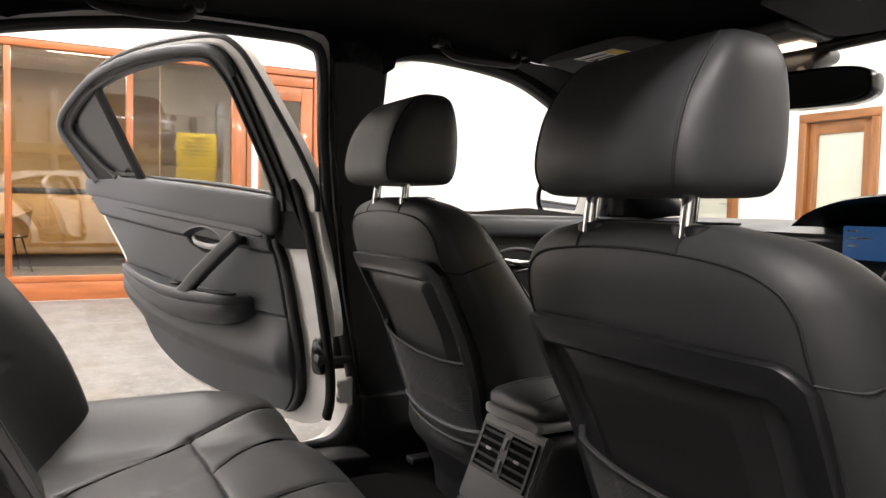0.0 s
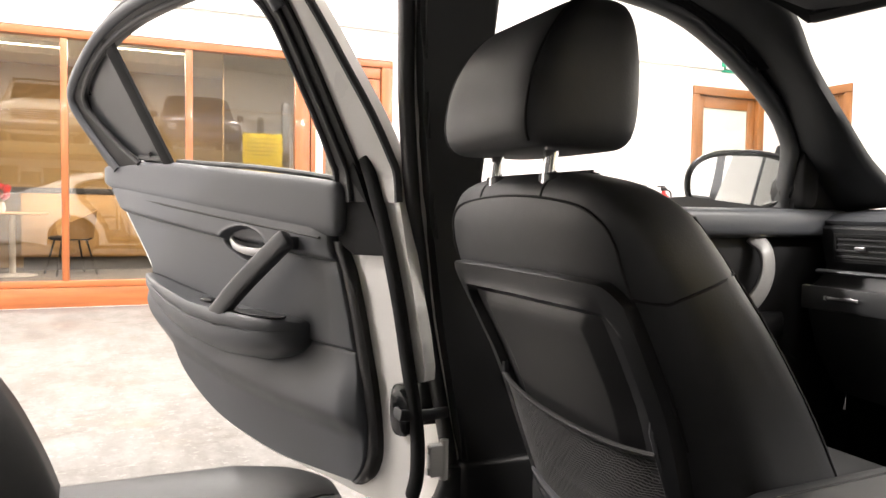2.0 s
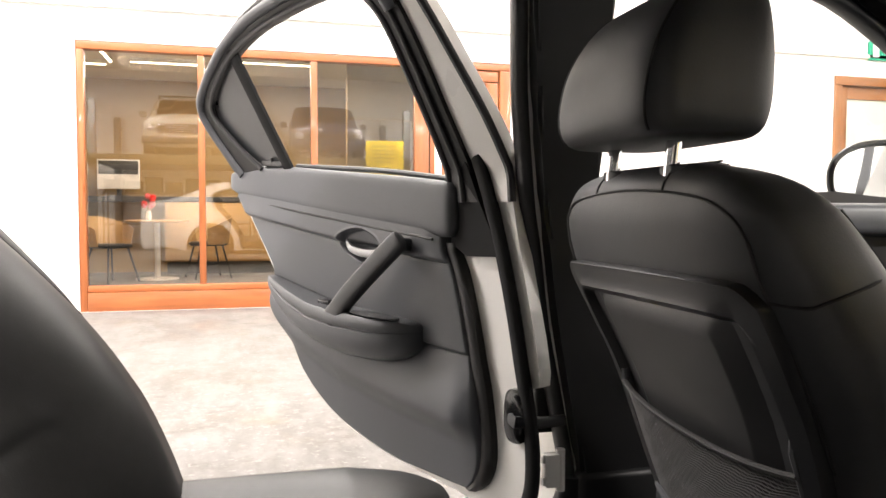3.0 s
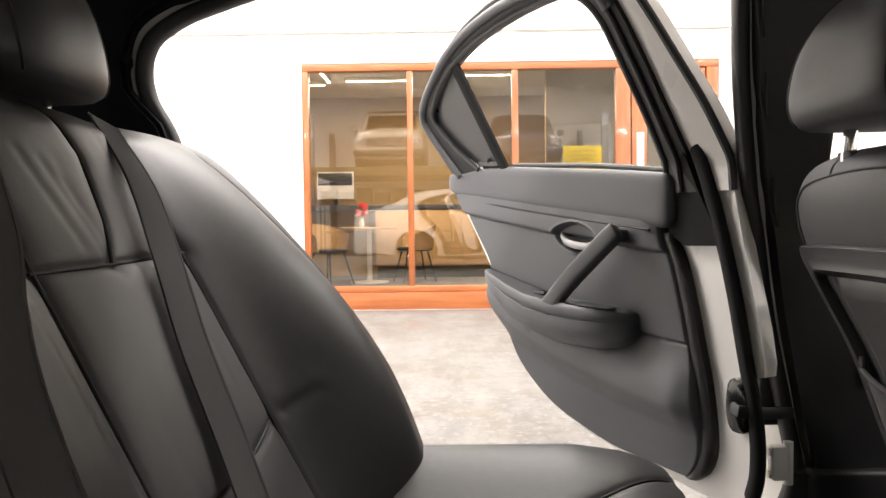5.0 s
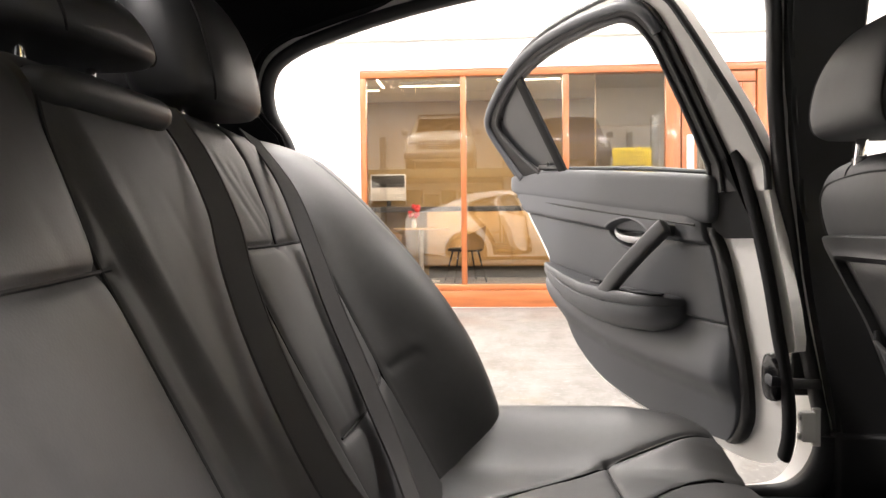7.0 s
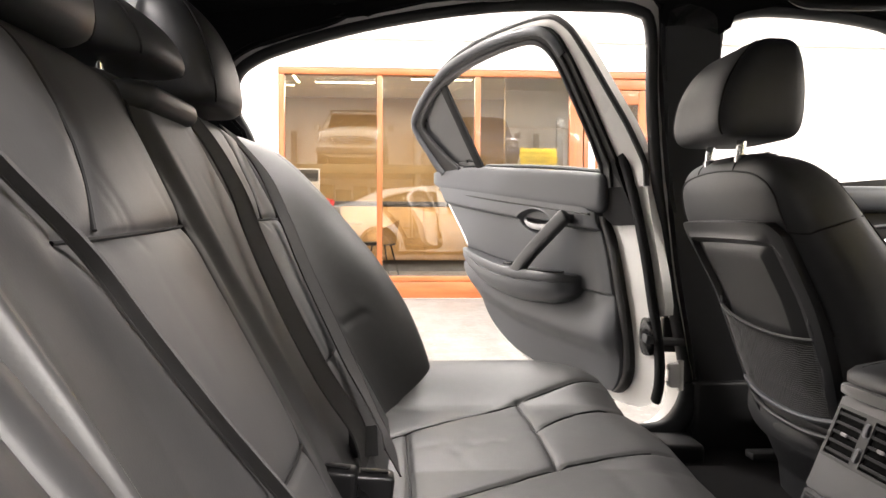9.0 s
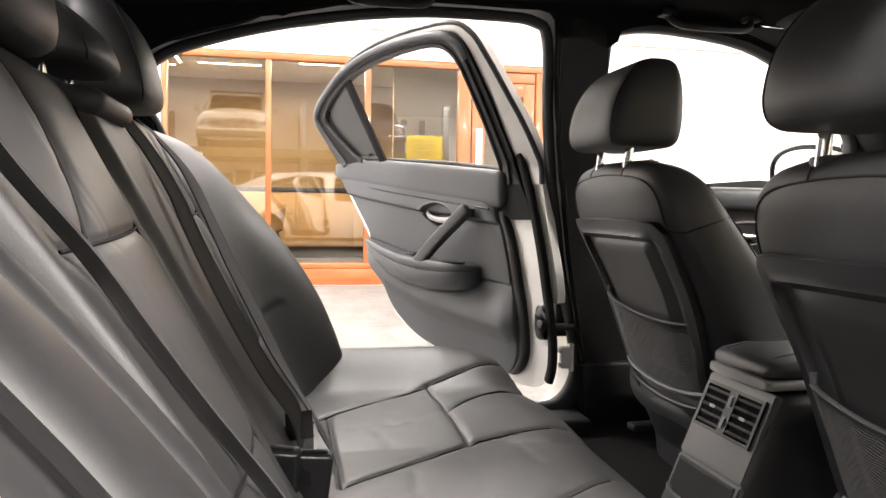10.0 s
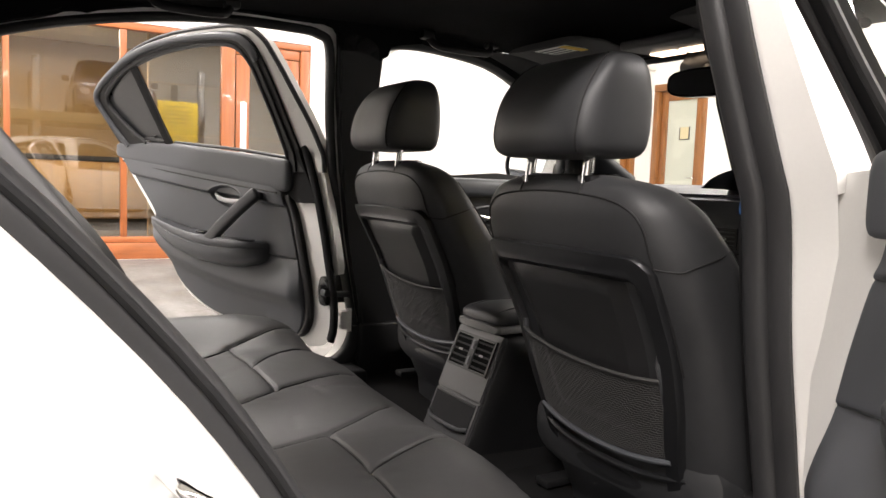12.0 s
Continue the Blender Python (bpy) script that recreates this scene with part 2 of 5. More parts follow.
def plate(outer, holes, place, back, bev=0.0):
    """A sheet given thickness: place(u, v) in front, back(u, v) behind."""
    bm = bmesh.new()
    loops = []
    for fn in (place, back):
        edges, keep = [], []
        for loop in (outer, *holes):
            vs = [bm.verts.new(fn(u, v)) for u, v in loop]
            keep.append(vs)
            edges += [bm.edges.new((vs[i], vs[(i + 1) % len(vs)])) for i in range(len(vs))]
        bmesh.ops.triangle_fill(bm, use_beauty=True, use_dissolve=False, edges=edges)
        loops.append(keep)
    for a, b in zip(*loops):
        for i in range(len(a)):
            k = (i + 1) % len(a)
            bm.faces.new((a[i], a[k], b[k], b[i]))
    return bm


def flat2(points, n=6, closed=True):
    """A smooth 2D loop."""
    return [(p.x, p.y) for p in curve([(a, b, 0) for a, b in points], n, closed)]


def gridmesh(X, Y, Z):
    """A bmesh from three equal 2D arrays."""
    nu, nv = X.shape
    verts = np.stack([X, Y, Z], -1).reshape(-1, 3).tolist()
    faces = [(i * nv + j, (i + 1) * nv + j, (i + 1) * nv + j + 1, i * nv + j + 1) for i in range(nu - 1) for j in range(nv - 1)]
    me = bpy.data.meshes.new("grid")
    me.from_pydata(verts, [], faces)
    bm = bmesh.new()
    bm.from_mesh(me)
    bpy.data.meshes.remove(me)
    return bm


def lerp(table, v):
    xs, ys = zip(*table)
    return np.interp(v, xs, ys)


def step(a, b, v):
    t = np.clip((v - a) / (b - a), 0, 1)
    return t * t * (3 - 2 * t)


def smin(a, b, k=0.008):
    """A soft lesser of two."""
    return -np.log(np.exp(-a / k) + np.exp(-b / k)) * k


def groove(U, V, line, width=0.006):
    """How deep in a seam each place lies, 0 to 1, for a 2D polyline."""
    d = np.full(U.shape, 9.0)
    for (a, b), (c, e) in zip(line, line[1:]):
        l2 = (c - a) ** 2 + (e - b) ** 2
        t = np.clip(((U - a) * (c - a) + (V - b) * (e - b)) / l2, 0, 1)
        d = np.minimum(d, np.hypot(U - a - t * (c - a), V - b - t * (e - b)))
    return np.exp(-(d / width) ** 2)

AMBER = surf("amber_wood", (0.27, 0.105, 0.026), 0.35, var=0.3, scale=3.0, fine=40, bump=0.08, stretch=(9, 9, 0.7), coat=0.3)
AMBER_H = surf("amber_wood_rail", (0.27, 0.105, 0.026), 0.35, var=0.3, scale=3.0, fine=40, bump=0.08, stretch=(0.7, 9, 9), coat=0.3)
PANEL = surf("pale_panel", (0.28, 0.22, 0.14), 0.5, var=0.04, bump=0.02)
PILLAR = surf("pillar_plastic", (0.017, 0.018, 0.0195), 0.62, spec=0.35, fine=700, bump=0.2, dist=0.0006)

# ---------- the garage ----------
WY, WX = 6.37, 7.75         # inner faces of the office wall and of the end wall
CEIL_Z = 4.6
tagged(part("floor", box(-7, WX + 0.2, -8.2, 11.2, -0.2, 0, 0), CONCRETE), "pale worn concrete garage floor", "floor", kind="structure")
tagged(part("ceiling", box(-7, WX + 0.2, -8.2, WY + 0.2, CEIL_Z, CEIL_Z + 0.2, 0), CEIL), "cream white garage ceiling", "ceiling", kind="structure")


def wall_y(name, y0, y1, outer, holes, label):
    bm = plate(outer, holes, lambda u, v: Vector((u, y0, v)), lambda u, v: Vector((u, y1, v)))
    return tagged(part(name, bm, WALL), label, "wall", kind="structure")


def rect(a, b, c, d):
    return [(a, c), (b, c), (b, d), (a, d)]


OX0, OX1, OTOP = -1.235, 2.61, 2.285    # the glazed office front
A0, A1 = 6.325, 7.45                     # door by the corner
wall_y("wall_north", WY, WY + 0.18, rect(-7, WX + 0.2, 0, CEIL_Z), [rect(OX0, OX1, 0.001, OTOP), rect(A0, A1, 0.001, 2.36)],
       "white painted wall with a glazed office front")
B0, B1 = 3.62, 4.58
E0, E1 = 5.39, 6.33
bm = plate(rect(-8.2, WY, 0, CEIL_Z), [rect(B0, B1, 0.001, 2.08), rect(E0, E1, 0.001, 2.36)],
           lambda u, v: Vector((WX, u, v)), lambda u, v: Vector((WX + 0.18, u, v)))
tagged(part("wall_east", bm, WALL), "white painted end wall with wooden doors", "wall", kind="structure")
tagged(part("wall_south", box(-7, WX + 0.2, -8.2, -8.0, 0, CEIL_Z, 0), WALL), "white painted wall", "wall", kind="structure")
tagged(part("wall_west", box(-7.2, -7, -8.2, WY + 0.2, 0, CEIL_Z, 0), WALL), "white painted wall", "wall", kind="structure")
tagged(part("cornice", box(-7, WX, WY - 0.035, WY - 0.002, 2.56, 2.60, 0.004), CEIL), "narrow cream moulding along the wall", "trim", kind="structure")

# ceiling lamps: unseen long luminous strips, added, with watts set lamp by lamp
for k, (x, y) in enumerate([(-3.5, 3.9), (0.5, 3.9), (4.5, 3.9), (-3.5, -3.2), (0.5, -3.2), (4.5, -3.2)]):
    lampbox = thing("ceiling_light", "long white strip light added under the ceiling, out of view", "ceiling light", "garage ceiling lights", m=pose(x, y, CEIL_Z))
    part("housing", box(-1.5, 1.5, -0.08, 0.08, -0.06, 0, 0.005), PAPER, lampbox)
    part("diffuser", box(-1.48, 1.48, -0.07, 0.07, -0.085, -0.061, 0.004), LAMP, lampbox, "glowing white diffuser")
    area_lamp("strip_lamp", pose(x, y, CEIL_Z - 0.1), 3.0, 0.5, {(-3.5, 3.9): 440, (.5, 3.9): 260, (4.5, 3.9): 150, (-3.5, -3.2): 420, (.5, -3.2): 230, (4.5, -3.2): 620}[x, y])
# added fill light towards the end wall, without any fixture
area_lamp("end_wall_fill", pose(6.6, 0.5, CEIL_Z - 0.1), 0.5, 3.0, 170)

# ---------- the glazed office ----------
front = thing("window_1", "orange varnished wooden office front with clear glass panes", "glazed partition", kind="structure")
FD = (WY + 0.02, WY + 0.10)


def upright(x, w, z0=0.222, z1=2.215, y=FD):
    return part("mullion", box(x - w / 2, x + w / 2, y[0], y[1], z0, z1, 0.006), WOOD, front)


part("top_rail", box(OX0, OX1, FD[0] - 0.012, FD[1], 2.215, 2.284, 0.006), WOOD_H, front)
part("bottom_rail", box(OX0 + 0.06, 1.80, FD[0] + 0.004, FD[1], 0.165, 0.222, 0.006), WOOD_H, front)
part("base_board", box(OX0 + 0.06, 1.80, FD[0] - 0.014, FD[1] - 0.02, 0.002, 0.163, 0.005), WOOD_H, front)
part("mullion", box(OX0, OX0 + 0.058, FD[0] - 0.008, FD[1], 0.002, 2.214, 0.006), WOOD, front)
upright(-0.24, 0.055)
upright(0.735, 0.06)
part("mullion", box(1.665, 1.80, FD[0] - 0.004, FD[1], 0.003, 2.214, 0.006), WOOD, front)
for a, b in ((OX0 + 0.058, -0.268), (-0.212, 0.705), (0.765, 1.665)):
    part("pane", box(a, b, WY + 0.058, WY + 0.064, 0.222, 2.215, 0), GLASS_OFFICE, front)
# the office's wooden door
odoor = thing("door_1", "orange wooden door with a large glass pane, closed", "door", kind="structure")
part("frame", box(2.50, 2.608, FD[0] - 0.012, FD[1], 0.002, 2.214, 0.006), WOOD, odoor)
for nm, b in (("stile", (1.815, 1.955, 0.006, 2.10)), ("stile", (2.37, 2.49, 0.006, 2.10))):
    part(nm, box(b[0], b[1], WY + 0.03, WY + 0.08, b[2], b[3], 0.005), WOOD, odoor)
part("rail", box(1.956, 2.369, WY + 0.03, WY + 0.08, 1.96, 2.10, 0.005), WOOD_H, odoor)
part("rail", box(1.956, 2.369, WY + 0.03, WY + 0.08, 0.006, 0.30, 0.005), WOOD_H, odoor)
part("transom", box(1.81, 2.49, WY + 0.028, WY + 0.085, 2.108, 2.212, 0.005), WOOD_H, odoor)
part("pane", box(1.95, 2.375, WY + 0.05, WY + 0.056, 0.295, 1.965, 0), GLASS_OFFICE, odoor)
part("push_plate", box(1.86, 1.925, WY + 0.022, WY + 0.031, 1.05, 1.62, 0.003), PAPER, odoor, "white finger plate")
lock = part("lock", tube([(1.89, WY + 0.005, 1.0), (1.89, WY + 0.03, 1.0)], 0.035, 20), SATIN, odoor, "round silver lock")

# office room
def off(name, b, mat, label, cat):
    return tagged(part(name, box(*b, 0), mat), label, cat, kind="structure")


off("wall_office_back", (-2.4, 4.2, 10.8, 10.95, 0, 2.7), OFFWALL, "honey coloured office back wall", "wall")
off("wall_office_west", (-2.4, -2.25, WY + 0.18, 10.8, 0, 2.7), OFFWALL, "honey coloured office side wall", "wall")
off("wall_office_east", (4.05, 4.2, WY + 0.18, 10.8, 0, 2.7), OFFWALL, "honey coloured office side wall", "wall")
part_wall = off("wall_office_partition", (1.35, 4.05, 8.9, 9.0, 0, 2.7), OFFWALL, "pale panelled office partition", "wall")
for k in range(4):
    part("panel", box(1.352, 4.04, 8.888, 8.899, 0.05 + k * 0.66, 0.69 + k * 0.66, 0.004), PANEL, part_wall)
off("ceiling_office", (-2.4, 4.2, WY + 0.18, 10.95, 2.7, 2.85), CEIL, "white office ceiling", "ceiling")
for x, y, sx, sy in ((-0.80, 9.2, 0.82, 0.05), (0.50, 8.9, 0.82, 0.05), (-1.43, 8.95, 0.05, 0.62), (-1.65, 9.45, 0.28, 0.05)):
    ol = thing("strip_light", "slim white office strip light", "ceiling light", "office strip lights", m=pose(x, y, 2.7))
    part("housing", box(-sx / 2, sx / 2, -sy / 2, sy / 2, -0.05, 0, 0.004), PAPER, ol)
    part("diffuser", box(-sx / 2 + 0.01, sx / 2 - 0.01, -sy / 2 + 0.008, sy / 2 - 0.008, -0.06, -0.051, 0.002), LAMP, ol, "glowing white diffuser")
area_lamp("office_lamp", pose(-0.2, 9.0, 2.6), 2.2, 1.0, 90)
# picture rail line, low cabinet
cab = thing("cabinet", "long low oak sideboard with a dark plinth along the office wall", "cabinet")
part("body", box(-0.95, 2.85, 10.26, 10.72, 0.17, 0.985, 0.006), OAK, cab)
part("plinth", box(-0.93, 2.83, 10.29, 10.70, 0.0, 0.168, 0.002), PLASTIC, cab)
part("top", box(-2.20, 2.87, 10.24, 10.74, 0.987, 1.06, 0.004), PLASTIC, cab, "dark grey worktop")
part("leg", box(-2.16, -2.10, 10.28, 10.70, 0, 0.986, 0.004), PLASTIC, cab)
for i in range(6):
    part("door", box(-0.94 + i * 0.63, -0.33 + i * 0.63, 10.24, 10.258, 0.19, 0.975, 0.003), OAK, cab)


def office_table(x, y):
    t = thing("round_table", "round oak table on one white column", "table", m=pose(x, y, 0))
    part("tabletop", loft([[Vector((r * math.cos(a), r * math.sin(a), z)) for a in np.linspace(0, 2 * math.pi, 40, endpoint=False)]
                           for r, z in ((0.36, 0.72), (0.385, 0.727), (0.385, 0.742), (0.375, 0.75))]), OAK, t)
    part("column", tube([(0, 0, 0.02), (0, 0, 0.72)], 0.035, 16), PAPER, t)
    part("foot", loft([[Vector((r * math.cos(a), r * math.sin(a), z)) for a in np.linspace(0, 2 * math.pi, 32, endpoint=False)]
                       for r, z in ((0.26, 0.0), (0.26, 0.012), (0.06, 0.03))]), PAPER, t)


def office_chair(m):
    c = thing("chair", "bent oak shell chair with black seat and black legs", "chair", "chairs round the office table", m=m)
    th = np.linspace(-1.9, 1.9, 25)[:, None] * np.ones((1, 9))
    hh = np.ones((25, 1)) * np.linspace(0, 1, 9)[None]
    top = 0.80 - 0.16 * np.abs(th / 1.9) ** 1.8
    Z = 0.44 + (top - 0.44) * hh
    R = 0.24 + 0.05 * hh
    bm = gridmesh(-R * np.cos(th), R * np.sin(th), Z)
    bmesh.ops.solidify(bm, geom=bm.faces[:], thickness=0.012)
    part("shell", bm, OAK, c)
    part("seat", loft([[Vector((a * s, b * s, z)) for a, b in oval(0.235, 0.235, 2.6)] for s, z in ((0.9, 0.42), (1, 0.435), (1, 0.455), (0.9, 0.468))]), PLASTIC_DARK, c)
    for sx in (-1, 1):
        for sy in (-1, 1):
            part("leg", tube([(0.14 * sx, 0.14 * sy, 0.42), (0.23 * sx, 0.23 * sy, 0.0)], 0.012, 8), PLASTIC_DARK, c)


office_table(-0.97, 9.55)
office_chair(pose(-0.36, 9.62, 0, 0, 0, 200))
office_chair(pose(-1.46, 9.15, 0, 0, 0, -40))
vase = thing("flower_vase", "red flowers in a small glass vase on the table", "vase", m=pose(-1.07, 9.55, 0.75))
part("vase", loft([[Vector((a, b, z)) for a, b in oval(r, r, 2, 16)] for r, z in ((0.03, 0), (0.04, 0.05), (0.025, 0.10), (0.03, 0.12))]), PAPER, vase)
bm = bmesh.new()
rnd = random.Random(4)
for i in range(14):
    r = bmesh.ops.create_icosphere(bm, subdivisions=1, radius=0.038, matrix=pose(rnd.uniform(-.07, .07), rnd.uniform(-.06, .06), rnd.uniform(.14, .31)))
part("flowers", bm, RED, vase, "red flower heads")
mon = thing("monitor", "white-backed computer monitor on the worktop", "monitor", m=pose(-1.55, 10.45, 1.06))
part("screen", box(-0.27, 0.27, -0.03, 0.0, 0.10, 0.50, 0.01), PAPER, mon)
part("screen_face", box(-0.25, 0.25, -0.034, -0.031, 0.30, 0.48, 0.001), PLASTIC, mon, "dark upper screen")
part("stand", box(-0.03, 0.03, 0.0, 0.05, 0.0, 0.3, 0.004), PLASTIC, mon)
part("base", box(-0.12, 0.12, -0.08, 0.08, 0.0, 0.012, 0.004), PLASTIC, mon)

# ---------- doors by the corner ----------
def wood_door(name, m, width, height, label):
    """A framed door in an opening: x along the wall, y into it."""
    d = thing(name, label, "door", kind="structure", m=m)
    part("frame", box(0.002, 0.10, -0.02, 0.12, 0.002, height - 0.1, 0.006), AMBER, d)
    part("frame", box(width - 0.10, width - 0.002, -0.02, 0.12, 0.002, height - 0.1, 0.006), AMBER, d)
    part("frame", box(0.002, width - 0.002, -0.022, 0.122, height - 0.098, height - 0.002, 0.006), AMBER_H, d)
    part("stile", box(0.105, 0.215, 0.04, 0.085, 0.01, height - 0.105, 0.004), AMBER, d)
    part("stile", box(width - 0.215, width - 0.105, 0.04, 0.085, 0.01, height - 0.105, 0.004), AMBER, d)
    part("rail", box(0.217, width - 0.217, 0.04, 0.085, height - 0.24, height - 0.105, 0.004), AMBER_H, d)
    part("rail", box(0.217, width - 0.217, 0.04, 0.085, 0.01, 0.3, 0.004), AMBER_H, d)
    part("pane", box(0.21, width - 0.21, 0.06, 0.066, 0.295, height - 0.235, 0), FROST, d, "milky glass pane")
    part("handle", tube(curve([(width - 0.16, 0.0, 1.05), (width - 0.16, -0.04, 1.05), (width - 0.27, -0.045, 1.05)], 4), 0.009, 8), SATIN, d)
    return d


FROST = surf("milky_glass", (0.55, 0.58, 0.50), 0.25, var=0.05, scale=1.5, bump=0.02)
wood_door("door_2", pose(A0, WY, 0), A1 - A0, 2.359, "wooden door with a milky glass pane")
wood_door("door_3", pose(WX, E1, 0, 0, 0, -90), E1 - E0, 2.359, "wooden door with a milky glass pane beside the corner")
wood_door("door_4", pose(WX, B1, 0, 0, 0, -90), B1 - B0, 2.079, "wooden door with a greenish milky pane")
door_notice = thing("door_notice", "small cream notice in a dark frame on the milky door pane", "notice", m=pose(WX + 0.052, 5.80, 1.66))
part("sheet", box(-0.002, 0.002, -0.075, 0.075, -0.075, 0.085, 0), CREAM_PAPER, door_notice)
part("frame_side", box(-0.006, 0.006, -0.087, -0.0755, -0.087, 0.09, 0.001), PLASTIC, door_notice)
part("frame_side", box(-0.006, 0.006, 0.0755, 0.087, -0.087, 0.09, 0.001), PLASTIC, door_notice)
part("frame_bottom", box(-0.006, 0.006, -0.075, 0.075, -0.087, -0.0755, 0.001), PLASTIC, door_notice)

sign = thing("exit_sign", "green and white emergency exit sign on the wall", "exit sign", m=pose(6.92, WY - 0.03, 2.645))
part("panel", box(-0.17, 0.17, -0.005, 0.028, -0.10, 0.10, 0.003), GREEN, sign)
part("arrow", plate([(0.02, -.02), (0.07, -.02), (0.07, -.05), (0.13, 0), (0.07, .05), (0.07, .02), (0.02, .02)], [],
                    lambda u, v: Vector((u, -0.009, v)), lambda u, v: Vector((u, -0.006, v))), PAPER, sign)
part("doorway_mark", box(-0.13, -0.05, -0.009, -0.006, -0.07, 0.07, 0), PAPER, sign)


def extinguisher(x):
    e = thing("fire_extinguisher", "red fire extinguisher hung on the white wall", "fire extinguisher", "fire extinguishers", m=pose(x, WY - 0.1, 0.64))
    part("cylinder", loft([[Vector((a, b, z)) for a, b in oval(r, r, 2, 24)] for r, z in
                           ((0.05, 0), (0.075, 0.02), (0.08, 0.05), (0.08, 0.36), (0.06, 0.41), (0.025, 0.44), (0.022, 0.47))]), RED, e)
    part("valve", box(-0.03, 0.03, -0.02, 0.02, 0.471, 0.51, 0.005), PLASTIC_DARK, e)
    part("lever", box(-0.09, 0.02, -0.012, 0.012, 0.512, 0.53, 0.004), PLASTIC_DARK, e)
    part("hose", tube(curve([(0.03, 0, 0.49), (0.10, 0, 0.45), (0.11, 0, 0.3), (0.09, -0.02, 0.15)], 6), 0.01, 8), PLASTIC_DARK, e)
    part("bracket", box(-0.04, 0.04, 0.081, 0.099, 0.2, 0.4, 0.002), SATIN, e)


extinguisher(5.59)
extinguisher(5.86)

# ---------- the car: shell ----------
# x to the front, y to the left; the side openings lie in planes that lean in towards the roof
def side_y(z, base=0.76, k=0.22):
    return base - k * max(0.0, z - 0.85)


AP = flat2([(-.368, .985), (-.392, 1.035), (-.396, 1.085), (-.378, 1.128), (-.335, 1.158), (-.276, 1.181), (-.133, 1.222), (.05, 1.258), (.249, 1.281),
            (.454, 1.284), (.536, 1.276), (.573, 1.239), (.593, 1.06), (.617, .91), (.636, .804), (.656, .65), (.690, .48), (.706, .37),
            (.664, .288), (.57, .265), (.3, .262), (.10, .275), (.025, .412), (-.035, .543), (-.125, .683), (-.245, .823), (-.34, .915)], 4)
FW = flat2([(.736, 1.18), (.742, 1.235), (.785, 1.263), (.91, 1.269), (1.125, 1.245), (1.29, 1.179), (1.425, 1.099), (1.488, 1.040), (1.508, 1.0),
            (1.512, .93), (1.50, .874), (1.4, .872), (1.0, .88), (.76, .885), (.737, .90), (.735, 1.0)], 4)
SIL = [(-1.47, .36), (-1.50, .62), (-1.46, .90), (-1.36, 1.00), (-1.05, 1.05), (-.80, 1.13), (-.50, 1.27), (-.20, 1.335), (.25, 1.37), (.75, 1.365),
       (1.05, 1.345), (1.26, 1.272), (1.45, 1.165), (1.64, 1.03), (1.75, .93), (1.86, .872), (2.4, .83), (2.85, .75), (3.08, .63), (3.12, .42), (3.02, .24)]
ARCHF = [(2.36 + .36 * math.cos(a), .32 + .36 * math.sin(a)) for a in np.linspace(-.25, math.pi + .25, 17)]
ARCHR = [(-.44 + .36 * math.cos(a), .32 + .36 * math.sin(a)) for a in np.linspace(-.25, math.pi + .25, 17)]
OUT = SIL + ARCHF + ARCHR
APC = (0.15, 0.8)


def widen(u, v):
    """Outer rim of the rear door opening: larger than the inner one."""
    return APC[0] + (u - APC[0]) * 1.07, APC[1] + (v - APC[1]) * 1.045


def body_half(u):
    """How far the flank draws in towards nose and tail."""
    return 1 - 0.14 * max(0, (u - 2.0) / 1.1) ** 2 - 0.10 * max(0, (-0.7 - u) / 0.8) ** 2


def car_side(s):
    ap = set((round(a, 5), round(b, 5)) for a, b in AP)
    fw = set((round(a, 5), round(b, 5)) for a, b in FW)

    def inner(u, v):
        return Vector((u, s * side_y(v) * body_half(u), v))

    def outer(u, v):
        y = (0.885 - 0.35 * max(0, v - .88) - 0.06 * max(0, .45 - v) / .2) * body_half(u)
        if (round(u, 5), round(v, 5)) in ap:
            front_edge = u > .4 and s > 0
            u, v = (u - .018 + .040 * min(1, max(0, (v - .84) / .08)), v) if front_edge else widen(u, v)
            y -= 0.02
        elif (round(u, 5), round(v, 5)) in fw:
            if u > .80:
                u, v = 1.12 + (u - 1.12) * 1.10, 1.04 + (v - 1.04) * (1.16 if v > 1.04 else 1.02)
                y = (side_y(v) + .022) * body_half(u)
            else:
                u += .03 if u < .8 else 0
        return Vector((u, s * y, v))

    return plate(OUT, [AP, FW], inner, outer)


car = thing("car", "white saloon car with its doors open on the garage floor", "car")
part("side_panel", car_side(1), PAINT, car, "glossy white painted flank", 30)
part("side_panel", car_side(-1), PAINT, car, "glossy white painted flank", 30)


def strip(path_xz, s, inset, prof, mat, name, closed=True):
    pts = [Vector((u, s * (side_y(v) + inset), v)) for u, v in path_xz]
    return part(name, sweep(pts, prof, closed, up=(0, s, 0)), mat, car)


